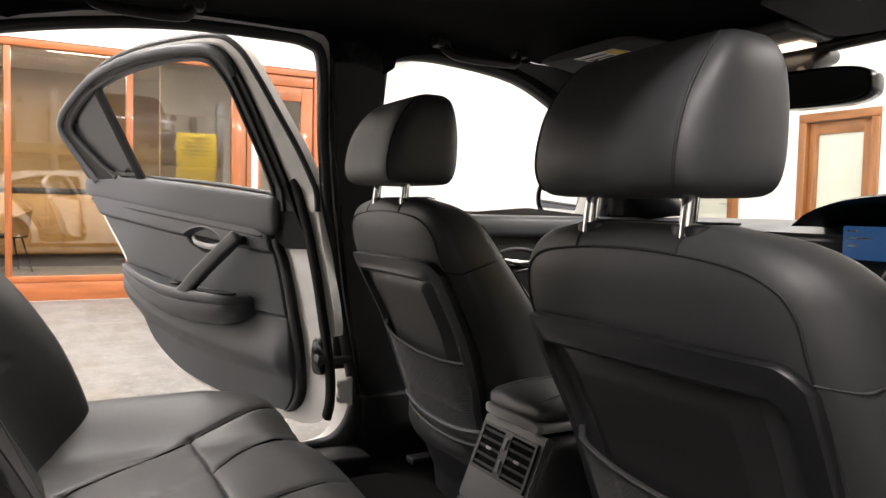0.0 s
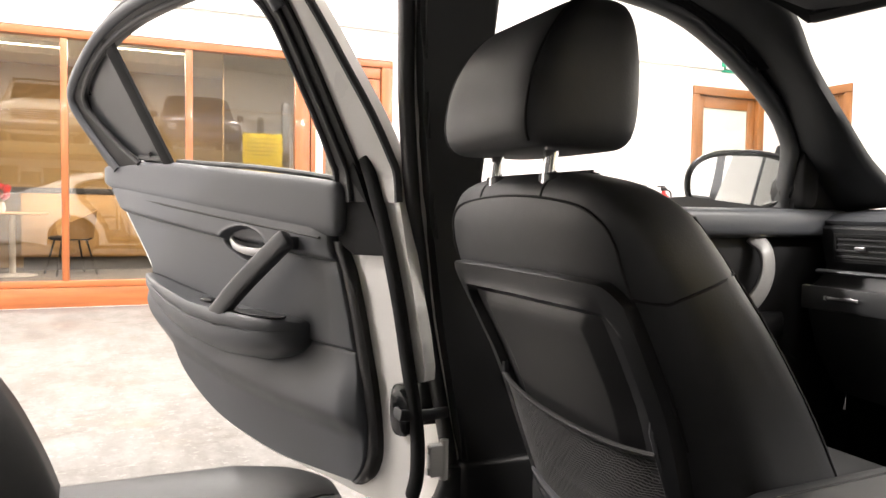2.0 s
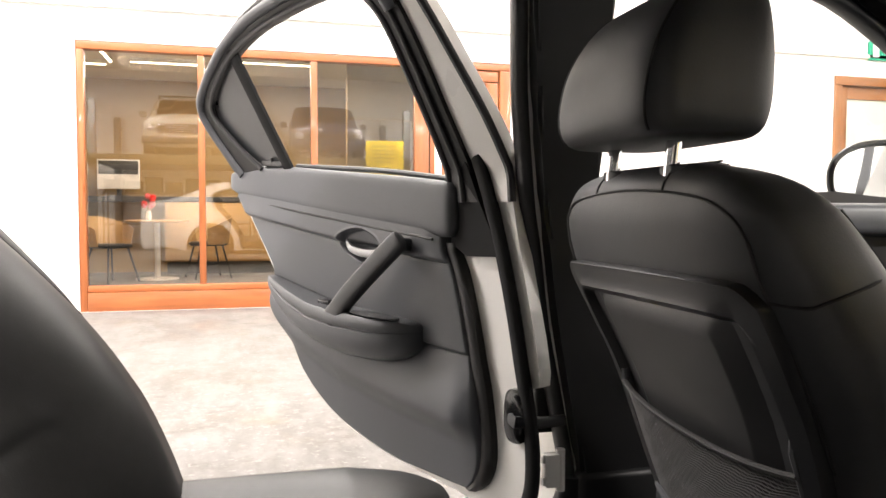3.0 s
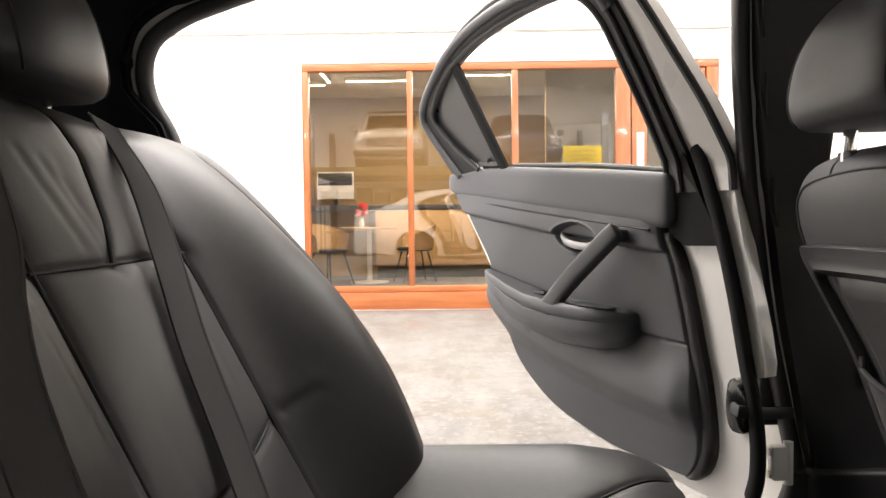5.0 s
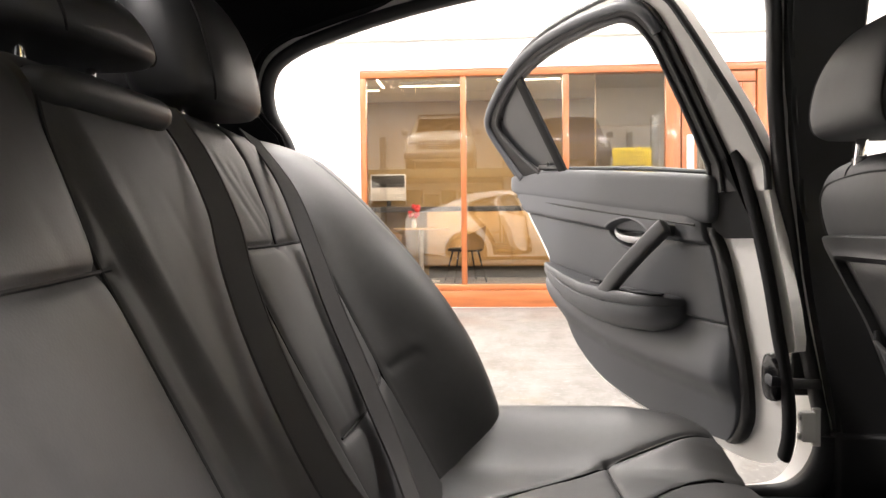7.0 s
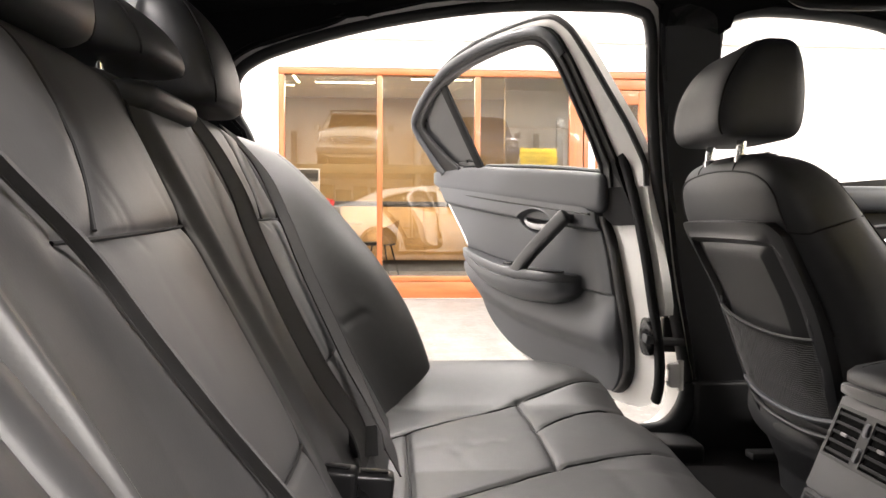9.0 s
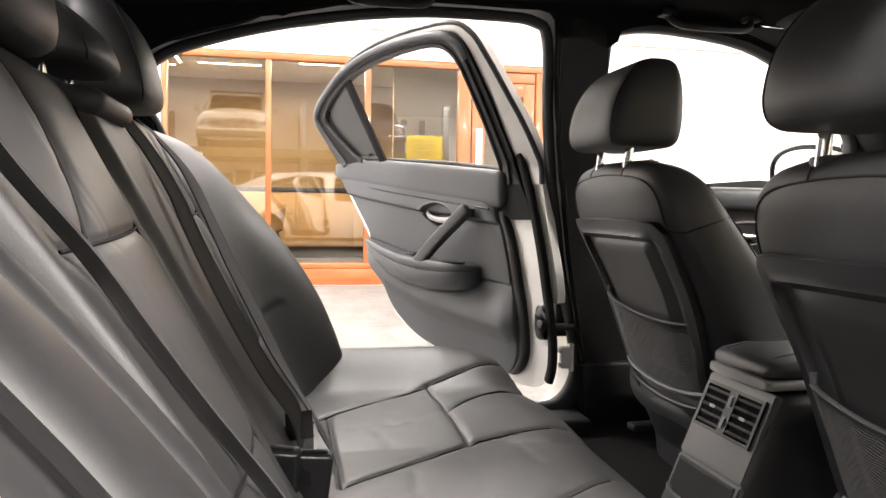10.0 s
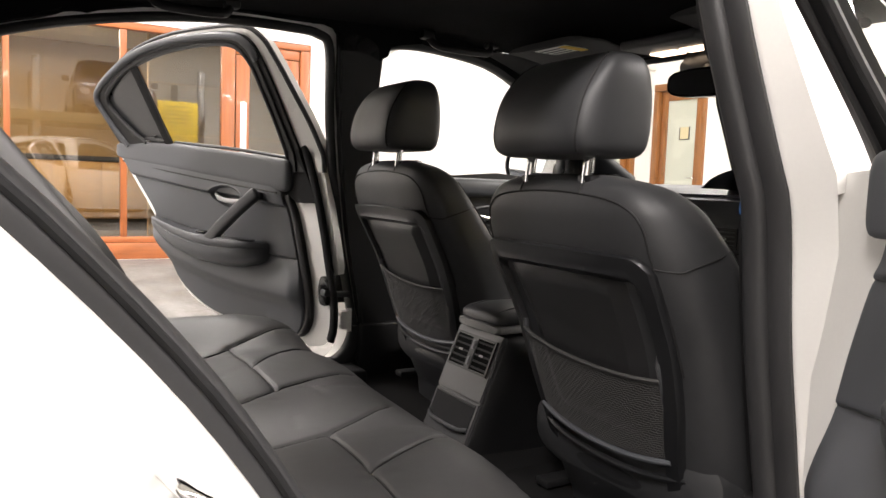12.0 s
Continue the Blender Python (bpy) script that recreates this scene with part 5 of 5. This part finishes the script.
part("body", loft([con_ring(.004, .092, .516), con_ring(.012, .098, .519), con_ring(.06, .102, .521), con_ring(.35, .114, .521), con_ring(.60, .120, .51), con_ring(.85, .13, .60)]), PLASTIC_DARK, con)


def face_plate(y0, y1, z0, z1, o0, o1, bev=.003):
    bm = bmesh.new()
    r = bmesh.ops.create_cube(bm, size=1)
    for v in r["verts"]:
        v.co = C(y1 if v.co.y > 0 else y0, z1 if v.co.z > 0 else z0, o1 if v.co.x < 0 else o0)
    if bev:
        bmesh.ops.bevel(bm, geom=bm.edges[:], offset=bev, segments=2, affect="EDGES")
    return bm


part("rear_panel", face_plate(-.094, .094, .372, .516, -.012, .004), CONSOLE_GREY, con, "grey vent panel")
part("lower_panel", face_plate(-.094, .094, .232, .370, -.012, .003), CONSOLE_GREY, con, "grey lower panel")
part("vent_surround", plate(rect(-.082, .082, .424, .502), [rect(-.076, -.011, .429, .497), rect(.011, .076, .429, .497)], lambda u, v: C(u, v, .009), lambda u, v: C(u, v, .0042)), PLASTIC_DARK, con)
for yc_ in (-.0435, .0435):
    # thin black plate paints the shade of the vent opening; nothing is hollow
    v = part("vent", face_plate(yc_ - .0325, yc_ + .0325, .4292, .4968, .0042, .0052, 0), VOID, con, "air vent backed by a plate painted as black shade")
    for k in range(5):
        z = .4355 + k * .0136
        part("slat", face_plate(yc_ - .0322, yc_ + .0322, z - .0022, z + .0022, .0054, .0085, .0006), SEAM, v)
    part("tab", face_plate(yc_ - .008, yc_ + .008, .4605, .4655, .0088, .0115, .0012), SATIN_GREY, v, "small bright vent tab")
part("wheel_strip", face_plate(-.0095, .0095, .426, .500, .0044, .0080, .002), SATIN_GREY, con, "silver strip with two vent wheels")
for z in (.445, .481):
    part("vent_wheel", face_plate(-.006, .006, z - .010, z + .010, .0082, .0120, .002), PLASTIC_GREY, con)
# no recess here: a flat black plate paints the shade inside the cubby
part("cubby", face_plate(-.083, .083, .302, .364, .0032, .0045, 0), MATT_BLACK, con, "flat black plate with the cubby's shade painted in")
part("cubby_lip", tube(curve([C(-.084, .312, .004), C(-.05, .304, .014), C(.05, .304, .014), C(.084, .312, .004)], 5), .005, 8), PLASTIC, con)
part("cubby_rim", tube([C(-.083, .362, .004), C(.083, .362, .004)], .003, 6), SEAM, con)
lid = part("armrest_lid", loft([[Vector((x, a - .005, z + b)) for a, b in oval(w, h, 4, 36)] for x, w, h, z in
                                ((.687, .070, .006, .547), (.695, .082, .013, .550), (.709, .088, .017, .553), (.75, .091, .020, .557), (.98, .088, .022, .560), (1.0, .07, .014, .560))]), LEATHER, con, "black leather armrest lid", 60)
for y in (-.062, .052):
    part("lid_seam", tube([(x, y, z) for x, z in ((.704, .5665), (.727, .573), (.75, .5765), (.98, .581))], .0016, 6), SEAM, lid)
part("lid_band", loft([[Vector((x, a - .005, z + b)) for a, b in oval(w, h, 5, 36)] for x, w, h, z in ((.684, .080, .008, .530), (.690, .088, .0105, .530), (.74, .091, .0105, .531), (.98, .090, .010, .532))]), SATIN_GREY, lid, "satin grey band under the lid")
part("gear_boot", loft([[Vector((1.22 + a, b, z)) for a, b in oval(r, r, 2.5, 20)] for r, z in ((.06, .50), (.05, .53), (.02, .57), (.014, .60))]), LEATHER, con)
part("gear_knob", loft([[Vector((1.22 + a, b, z)) for a, b in oval(r, r, 2, 20)] for r, z in ((.012, .60), (.024, .625), (.027, .65), (.018, .672), (.006, .677))]), PLASTIC_DARK, con)

# ---------- front door lining, dashboard, mirrors ----------
def front_lining(s, label):
    d = thing("front_door_lining", label, "door lining", "front door linings")
    yb = s * .757
    def Y(w):
        return s * (.757 - w)
    part("panel", plate(flat2([(.76, .86), (.80, .5), (.80, .30), (1.0, .26), (1.45, .26), (1.70, .34), (1.74, .60), (1.70, .86)], 2), [], lambda u, v: Vector((u, Y(.03), v)), lambda u, v: Vector((u, Y(.001), v))), PLASTIC_DARK, d)
    part("upper_pad", loft([[Vector((x, Y(.035) + a, .845 + b)) for a, b in oval(.032 * k, .032 * k, 3, 20)] for x, k in ((.745, .4), (.755, .9), (.80, 1), (1.3, 1), (1.66, 1), (1.70, .8), (1.71, .3))]), PLASTIC_GREY, d)
    part("armrest", loft([[Vector((x, Y(.05) + a, z + b)) for a, b in oval(w, .03, 3, 20)] for x, w, z in ((.82, .01, .60), (.84, .03, .60), (1.0, .05, .60), (1.3, .05, .61), (1.45, .035, .62), (1.48, .01, .62))]), PLASTIC_DARK, d)
    part("pull_handle", sweep(curve([Vector((1.405, Y(.035), .815)), Vector((1.418, Y(.060), .785)), Vector((1.412, Y(.072), .735)), Vector((1.385, Y(.070), .685)), Vector((1.345, Y(.050), .640))], 6), oval(.019, .007, 3, 16), up=(0, -s, 0)), SATIN_GREY, d, "grey curved pull handle")
    part("lever", sweep(curve([Vector((1.14, Y(.035), .745)), Vector((1.19, Y(.045), .737)), Vector((1.24, Y(.035), .738))], 5), oval(.006, .010, 2.6, 12), up=(0, 0, 1)), CHROME, d, "chrome release lever")
    part("lever_cup", sweep([Vector((1.19 + .08 * math.cos(a), Y(.031), .748 + .032 * math.sin(a))) for a in np.linspace(0, 2 * math.pi, 28, endpoint=False)], oval(.005, .005, 2, 8), True, up=(0, 1, 0)), PLASTIC, d)
    part("speaker", loft([[Vector((1.50 + r * math.cos(a), Y(w), .47 + r * math.sin(a))) for a in np.linspace(0, 2 * math.pi, 32, endpoint=False)] for r, w in ((.085, .031), (.08, .040), (.03, .043))]), PLASTIC_DARK, d)
    part("mirror_base", plate([(1.522, .872), (1.69, .872), (1.63, .93), (1.57, 1.01), (1.55, 1.022), (1.530, 1.022), (1.523, 1.01)], [], lambda u, v: Vector((u, Y(.030 + .22 * (v - .85)), v)), lambda u, v: Vector((u, Y(-.02), v))), MATT_BLACK, d)
    part("mirror_cover", loft([[Vector((1.545 + a, Y(.030 + w), .945 + b)) for a, b in oval(.026 * k, .068 * k, 4, 28)] for w, k in ((.0, 1.0), (.018, 1.0), (.028, .95), (.033, .8))]), MATT_BLACK, d, "rounded black cover behind the mirror", 60)


front_lining(1, "dark front passenger door lining with a grey pull handle")
front_lining(-1, "dark driver's door lining")


def wing_mirror(s):
    m = thing("wing_mirror", "wing mirror with an oval glass in a black rim", "wing mirror", "wing mirrors")
    c, e, n, up = Vector((1.478, s * .836, .936)), Vector((-.40, s * .9165, 0)), Vector((-.9165, -s * .40, 0)), Vector((0, 0, 1))
    shape = [(a - .012 * (b / .06) * (a < 0), b * (1 + .12 * a / .11)) for a, b in oval(.128, .071, 2.4, 44)]
    part("housing", loft([[c + e * (a * k) + up * (b * k) - n * d for a, b in shape] for k, d in ((1.0, .0), (1.04, .012), (1.03, .04), (.92, .075), (.68, .105), (.3, .12))]), PAINT, m, "white mirror shell", 60)
    part("rim", sweep([c + e * a + up * b + n * .002 for a, b in shape], oval(.0075, .008, 2, 10), True, up=tuple(n)), GLOSS_BLACK, m)
    part("mirror_glass", sheet([(a * .95, b * .93) for a, b in shape], [], lambda a, b: c + e * a + up * b + n * .0015), MIRROR, m, "reflecting mirror glass")
    part("arm", loft([[Vector((1.535 + a, s * y, z + b)) for a, b in oval(.030, h, 3, 16)] for y, z, h in ((.742, .915, .040), (.77, .915, .045), (.80, .92, .05))]), PLASTIC_DARK, m)


wing_mirror(1)
wing_mirror(-1)

dash = thing("dashboard", "charcoal dashboard with vents and a small screen", "dashboard")
sec = [(1.90, .86), (1.80, .872), (1.65, .868), (1.56, .855), (1.53, .842), (1.525, .835), (1.535, .80), (1.55, .75), (1.545, .735), (1.50, .70), (1.495, .66), (1.53, .56), (1.60, .46), (1.80, .44)]
rings = []
for y in np.linspace(-.70, .70, 29):
    rings.append([Vector((x + .06 * (abs(y) / .7) ** 3, y, z)) for x, z in sec])
part("body", loft(rings), PLASTIC, dash)
part("top_pad", loft([[Vector((x + .06 * (abs(y) / .7) ** 3, y, z)) for x, z in ((1.90, .868), (1.80, .882), (1.65, .878), (1.56, .866), (1.528, .852), (1.532, .845), (1.8, .86))] for y in np.linspace(-.695, .695, 29)]), PLASTIC_GREY, dash, "soft grey dashboard top")


def dash_vent(y0, y1, z0, z1, x):
    v = part("vent_frame", plate(rect(y0, y1, z0, z1), [rect(y0 + .006, y1 - .006, z0 + .006, z1 - .006)], lambda u, w: Vector((x, u, w)), lambda u, w: Vector((x + .012, u, w))), PLASTIC_DARK, dash)
    # solid near-black box puts the shade behind the slats into colour
    part("vent_shade", box(x + .004, x + .011, y0 + .0062, y1 - .0062, z0 + .0062, z1 - .0062, 0), SEAM, v)
    n = 4
    for k in range(n):
        z = z0 + .012 + k * (z1 - z0 - .024) / (n - 1)
        part("slat", box(x + .0005, x + .0038, y0 + .0063, y1 - .0063, z - .002, z + .002, .0006, 1), PLASTIC, v)
    part("tab", box(x - .006, x, (y0 + y1) / 2 - .012, (y0 + y1) / 2 + .012, (z0 + z1) / 2 - .004, (z0 + z1) / 2 + .004, .002), SATIN, v, "silver vent tab")


dash_vent(.505, .635, .765, .825, 1.548)
dash_vent(-.075, .015, .70, .76, 1.485)
dash_vent(-.17, -.08, .70, .76, 1.485)
dash_vent(-.635, -.505, .765, .825, 1.548)
part("trim_strip", tube([(1.512, y, .745) for y in (.18, .40, .64)], .010, 8, flat=.5), PLASTIC_GREY, dash)
gb = part("drawer", box(1.485, 1.50, .46, .66, .665, .715, .004), PLASTIC, dash)
part("drawer_pull", box(1.479, 1.4845, .52, .60, .688, .697, .002), SATIN, gb, "thin silver pull")
part("button_row", box(1.478, 1.492, -.17, .015, .66, .69, .003), PLASTIC_DARK, dash)
part("hazard_button", box(1.470, 1.479, -.075, -.05, .666, .684, .002), RED, dash, "red hazard button")
for y in (-.14, -.015):
    part("knob", tube([(1.49, y, .60), (1.462, y, .605)], .022, 20), SATIN, dash, "round silver knob")
# instrument hood and screen
hood = []
for y in np.linspace(-.62, .02, 25):
    k = max(.02, 1 - abs((y + .30) / .32) ** 3.0)
    hood.append([Vector((x, y, .862 + .080 * k ** .6 * f)) for x, f in ((1.70, 0), (1.66, .75), (1.56, .98), (1.455, 1.0), (1.44, .93), (1.455, .88), (1.54, .80), (1.60, 0))])
part("instrument_hood", loft(hood), PLASTIC_DARK, dash)
scr = part("screen", box(1.512, 1.520, -.17, -.055, .80, .872, .003), SCREEN, dash, "lit blue information screen")
for k in range(3):
    part("screen_mark", box(1.5095, 1.5115, -.09 - .03 * (k % 2), -.068, .860 - k * .016, .864 - k * .016, 0), PAPER, scr)
sw_ = thing("steering_wheel", "black leather steering wheel", "steering wheel")
cw, ax_ = Vector((1.30, -.445, .72)), Vector((-.90, 0, .43)).normalized()
u1, u2 = Vector((0, 1, 0)), ax_.cross(Vector((0, 1, 0)))
part("rim", tube([cw + u1 * (.185 * math.cos(a)) + u2 * (.185 * math.sin(a)) for a in np.linspace(0, 2 * math.pi, 48, endpoint=False)], .016, 12, True), LEATHER, sw_)
part("hub", loft([[cw - ax_ * d + u1 * a + u2 * b for a, b in oval(r, r * .85, 3, 24)] for d, r in ((-.02, .05), (-.012, .075), (.02, .08), (.06, .04), (.2, .03))]), PLASTIC_DARK, sw_)
for a in (0, math.pi, -math.pi / 2):
    part("spoke", tube([cw + (u1 * math.cos(a) + u2 * math.sin(a)) * .06, cw + (u1 * math.cos(a) + u2 * math.sin(a)) * .18], .014, 8, flat=.6), PLASTIC_GREY, sw_)

# rear-view mirror, lamp, visors, grab handles
rv = thing("rear_view_mirror", "black rear-view mirror under the windscreen top", "mirror")
cm = Vector((1.275, -.130, 1.135))
part("housing", loft([[cm + Vector((x - .10 * (a / .1) * .18, a, b)) for a, b in oval(.118 * k, .038 * k, 3.2, 36)] for k, x in ((.97, -.012), (1, 0), (.95, .03), (.7, .05), (.3, .058))]), GLOSS_BLACK, rv)
part("mirror_glass", sheet(oval(.110, .031, 3.4, 36), [], lambda a, b: cm + Vector((-.0135 - .10 * (a / .1) * .18, a, b))), MIRROR, rv, "reflecting glass")
part("stem", tube(curve([(1.31, -.10, 1.145), (1.345, -.06, 1.19), (1.38, -.04, 1.24)], 5), .014, 10), PLASTIC_DARK, rv)
part("sensor_cover", loft([[Vector((x, -.03 + a, z + b)) for a, b in oval(w, h, 3, 24)] for x, w, h, z in ((1.33, .02, .006, 1.19), (1.335, .06, .02, 1.195), (1.37, .07, .03, 1.215), (1.42, .06, .02, 1.222), (1.43, .03, .01, 1.222))]), PLASTIC_DARK, rv, "black sensor cover above the mirror")
lm = thing("map_lamp", "lit roof console lamp behind the windscreen", "car lamp")
part("housing", box(1.20, 1.345, -.13, .13, 1.236, 1.262, .01, 3), PLASTIC, lm)
for y in (-.052, .052):
    part("lens", box(1.285, 1.335, y - .045, y + .045, 1.2295, 1.2355, .003), LAMP_WARM, lm, "glowing warm lens")


def visor(y, label):
    v = thing("sun_visor", label, "sun visor", "sun visors")
    part("pad", loft([[Vector((x, y + a, z + b)) for a, b in oval(w, .009, 3, 36)] for x, w, z in ((1.085, .15, 1.266), (1.09, .17, 1.264), (1.16, .185, 1.262), (1.285, .18, 1.240), (1.298, .165, 1.236), (1.302, .14, 1.235))]), VISOR, v)
    lb = part("label", box(1.09, 1.20, y - .10, y + .04, 1.2515, 1.2525, 0), PAPER, v, "white warning label")
    part("label_band", box(1.092, 1.198, y - .098, y - .068, 1.250, 1.2513, 0), LABEL_YELLOW, lb)
    for k in range(4):
        part("writing", box(1.105 + .022 * k, 1.110 + .022 * k, y - .055, y + .03, 1.250, 1.2513, 0), PLASTIC, lb)


VISOR = surf("visor_cloth", (0.05, 0.05, 0.052), 0.9, fine=900, bump=0.3)
visor(.325, "dark sun visor with a warning label")
visor(-.325, "dark sun visor with a warning label")


def grab(x0, x1, s):
    g = thing("grab_handle", "black roof grab handle", "grab handle", "roof grab handles")
    zr = float(lerp([(-.48, 1.225), (-.1, 1.262), (.3, 1.292), (.7, 1.298), (1.0, 1.275), (1.22, 1.225)], (x0 + x1) / 2)) + .018
    y = s * (.76 - .22 * (zr - .85) - .075)
    part("bar", sweep(curve([(x0, y, zr + .005), (x0 + .02, y - s * .02, zr - .022), (x0 + .06, y - s * .028, zr - .03), (x1 - .06, y - s * .028, zr - .03), (x1 - .02, y - s * .02, zr - .022), (x1, y, zr + .005)], 6), oval(.008, .012, 3, 12), up=(0, 0, 1)), PLASTIC_DARK, g)
    for x in (x0, x1):
        part("foot", box(x - .02, x + .02, y - .018, y + .018, zr - .006, zr + .02, .006), PLASTIC_DARK, g)


grab(.85, 1.085, 1)
grab(.05, .26, 1)

# ---------- car stacker on the far side of the garage, seen as a reflection ----------
stack = thing("car_stacker", "grey steel car stacker with a raised deck", "car lift")
STEEL = surf("painted_steel", (0.16, 0.17, 0.17), 0.5, var=0.15, bump=0.05)
OLIVE = surf("olive_paint", (0.075, 0.066, 0.032), 0.6, var=0.2, bump=0.05)
NAVY = surf("navy_car_paint", (0.02, 0.024, 0.05), 0.25, var=0.05, bump=0, coat=0.8)
CREAM = surf("cream_car_paint", (0.34, 0.33, 0.28), 0.3, var=0.03, bump=0, coat=0.6)
DARKGLASS = surf("dark_glass", (0.015, 0.017, 0.02), 0.06, bump=0, rvar=0.02)
part("deck", box(-3.2, 3.9, -7.9, -4.3, 1.96, 2.10, 0.01), STEEL, stack)
part("deck_edge", box(-3.22, 3.92, -4.32, -4.24, 1.90, 2.12, 0.01), OLIVE, stack, "olive edge beam")
for x in (-3.15, 0.35, 3.85):
    part("post", box(x - .08, x + .08, -4.5, -4.34, 0, 3.3, 0.01), STEEL, stack)
    part("post", box(x - .08, x + .08, -7.8, -7.64, 0, 3.3, 0.01), STEEL, stack)


def parked_car(m, w, h, mat, label, tall):
    """A car that faces +y, standing at the pose's origin."""
    c = thing("parked_car", label, "car", "stored cars", m=m)
    hood = .95 if tall else .80
    low = [(1.75, .42, .20, hood * .80), (1.70, .47, .20, hood * .92), (1.2, .5, .20, hood), (.7, .5, .2, hood * 1.04), (-1.4, .5, .2, hood * 1.06), (-1.75, .48, .22, hood)]
    part("body", loft([[Vector((a, y, (z0 + z1) / 2 + b)) for a, b in oval(w * k, (z1 - z0) / 2, 5, 36)] for y, k, z0, z1 in low]), mat, c, "", 50)
    cab = [(.72, .47, hood * .98, hood + .02), (.30, .42, hood * .98, h), (-1.2, .41, hood * .98, h - .02), (-1.55, .45, hood * .98, hood + .05)]
    part("cabin", loft([[Vector((a, y, (z0 + z1) / 2 + b)) for a, b in oval(w * k, (z1 - z0) / 2, 5, 36)] for y, k, z0, z1 in cab]), mat, c, "", 50)
    part("windscreen", loft([[Vector((-w * .38, .66, hood + .06)), Vector((w * .38, .66, hood + .06)), Vector((w * .34, .35, h - .07)), Vector((-w * .34, .35, h - .07))], [Vector((-w * .38, .68, hood + .065)), Vector((w * .38, .68, hood + .065)), Vector((w * .34, .37, h - .065)), Vector((-w * .34, .37, h - .065))]]), DARKGLASS, c)
    part("grille", box(-w * .30, w * .30, 1.735, 1.775, hood * .55, hood * .76, .01), PLASTIC_DARK, c)
    part("bumper", box(-w * .49, w * .49, 1.70, 1.82, .28, .44, .03, 3), PLASTIC if tall else mat, c)
    if tall:
        for k in range(4):
            part("grille_bar", box(-w * .29, w * .29, 1.776, 1.786, hood * .57 + k * .045, hood * .57 + k * .045 + .018, .004), SATIN, c)
        for y in (-1.1, -.4, .2):
            part("rack_bar", box(-w * .38, w * .38, y - .02, y + .02, h + .03, h + .07, .008), PLASTIC_DARK, c)
        for sx in (-1, 1):
            part("rack_rail", box(sx * w * .36 - .02, sx * w * .36 + .02, -1.15, .25, h - .02, h + .03, .008), PLASTIC_DARK, c)
    for sx in (-1, 1):
        part("headlight", loft([[Vector((sx * w * .38 + a, y, hood * .68 + b)) for a, b in oval(r, r * .7, 2.6, 20)] for y, r in ((1.72, .11), (1.765, .10), (1.775, .06))]), SATIN, c, "clear headlight")
        part("door_mirror", box(sx * w * .56 - .08, sx * w * .56 + .08, .45, .55, hood + .05, hood + .19, .03, 3), mat, c)
        for y in (1.15, -1.15):
            part("wheel", loft([[Vector((sx * x, y + r * math.cos(a), .33 + r * math.sin(a))) for a in np.linspace(0, 2 * math.pi, 28, endpoint=False)] for r, x in ((.2, w * .36), (.33, w * .37), (.33, w * .49), (.2, w * .50))]), RUBBER, c)
    return c


parked_car(pose(-1.3, -6.2, 2.10), 1.72, 1.50, CREAM, "white off-road car stored on the raised deck", True)
parked_car(pose(2.0, -6.2, 2.10), 1.78, 1.42, NAVY, "dark blue hatchback stored on the raised deck", False)
parked_car(pose(1.9, -6.2, 0), 1.76, 1.40, NAVY, "dark car parked under the deck", False)
rnd = random.Random(7)
shelf = thing("storage_rack", "low steel rack with crates under the deck", "rack")
part("top", box(-3.0, .2, -5.2, -4.6, 1.25, 1.29, .004), STEEL, shelf)
part("shelf", box(-3.0, .2, -5.2, -4.6, .55, .59, .004), STEEL, shelf)
for x in (-2.98, -1.4, .18):
    for y in (-5.18, -4.62):
        part("leg", box(x - .02, x + .02, y - .02, y + .02, 0, 1.25, .003), STEEL, shelf)
for i in range(7):
    x = -2.8 + i * .43
    h = rnd.uniform(.22, .42)
    cr = thing("crate", "olive plastic crate on the steel rack", "crate", "crates on the rack", m=pose(x, -4.9, 1.29))
    part("tub", box(-.17, .17, -.22, .22, 0, h, .015, 3), OLIVE, cr)
    part("rim", box(-.185, .185, -.235, .235, h - .03, h - .005, .008), OLIVE, cr)

board = thing("notice_board", "tall yellow notice board hung on the steel stacker", "notice board", m=pose(3.28, -4.18, 1.30))
part("panel", box(-0.45, 0.45, -0.02, 0.02, 0, 1.24, 0.004), YELLOW, board)
for i, (w, z) in enumerate([(.30, 1.10), (.36, 1.0), (.28, .91), (.34, .82), (.25, .73)]):
    part("writing", box(-w, w, 0.021, 0.024, z, z + 0.03, 0), INK, board)
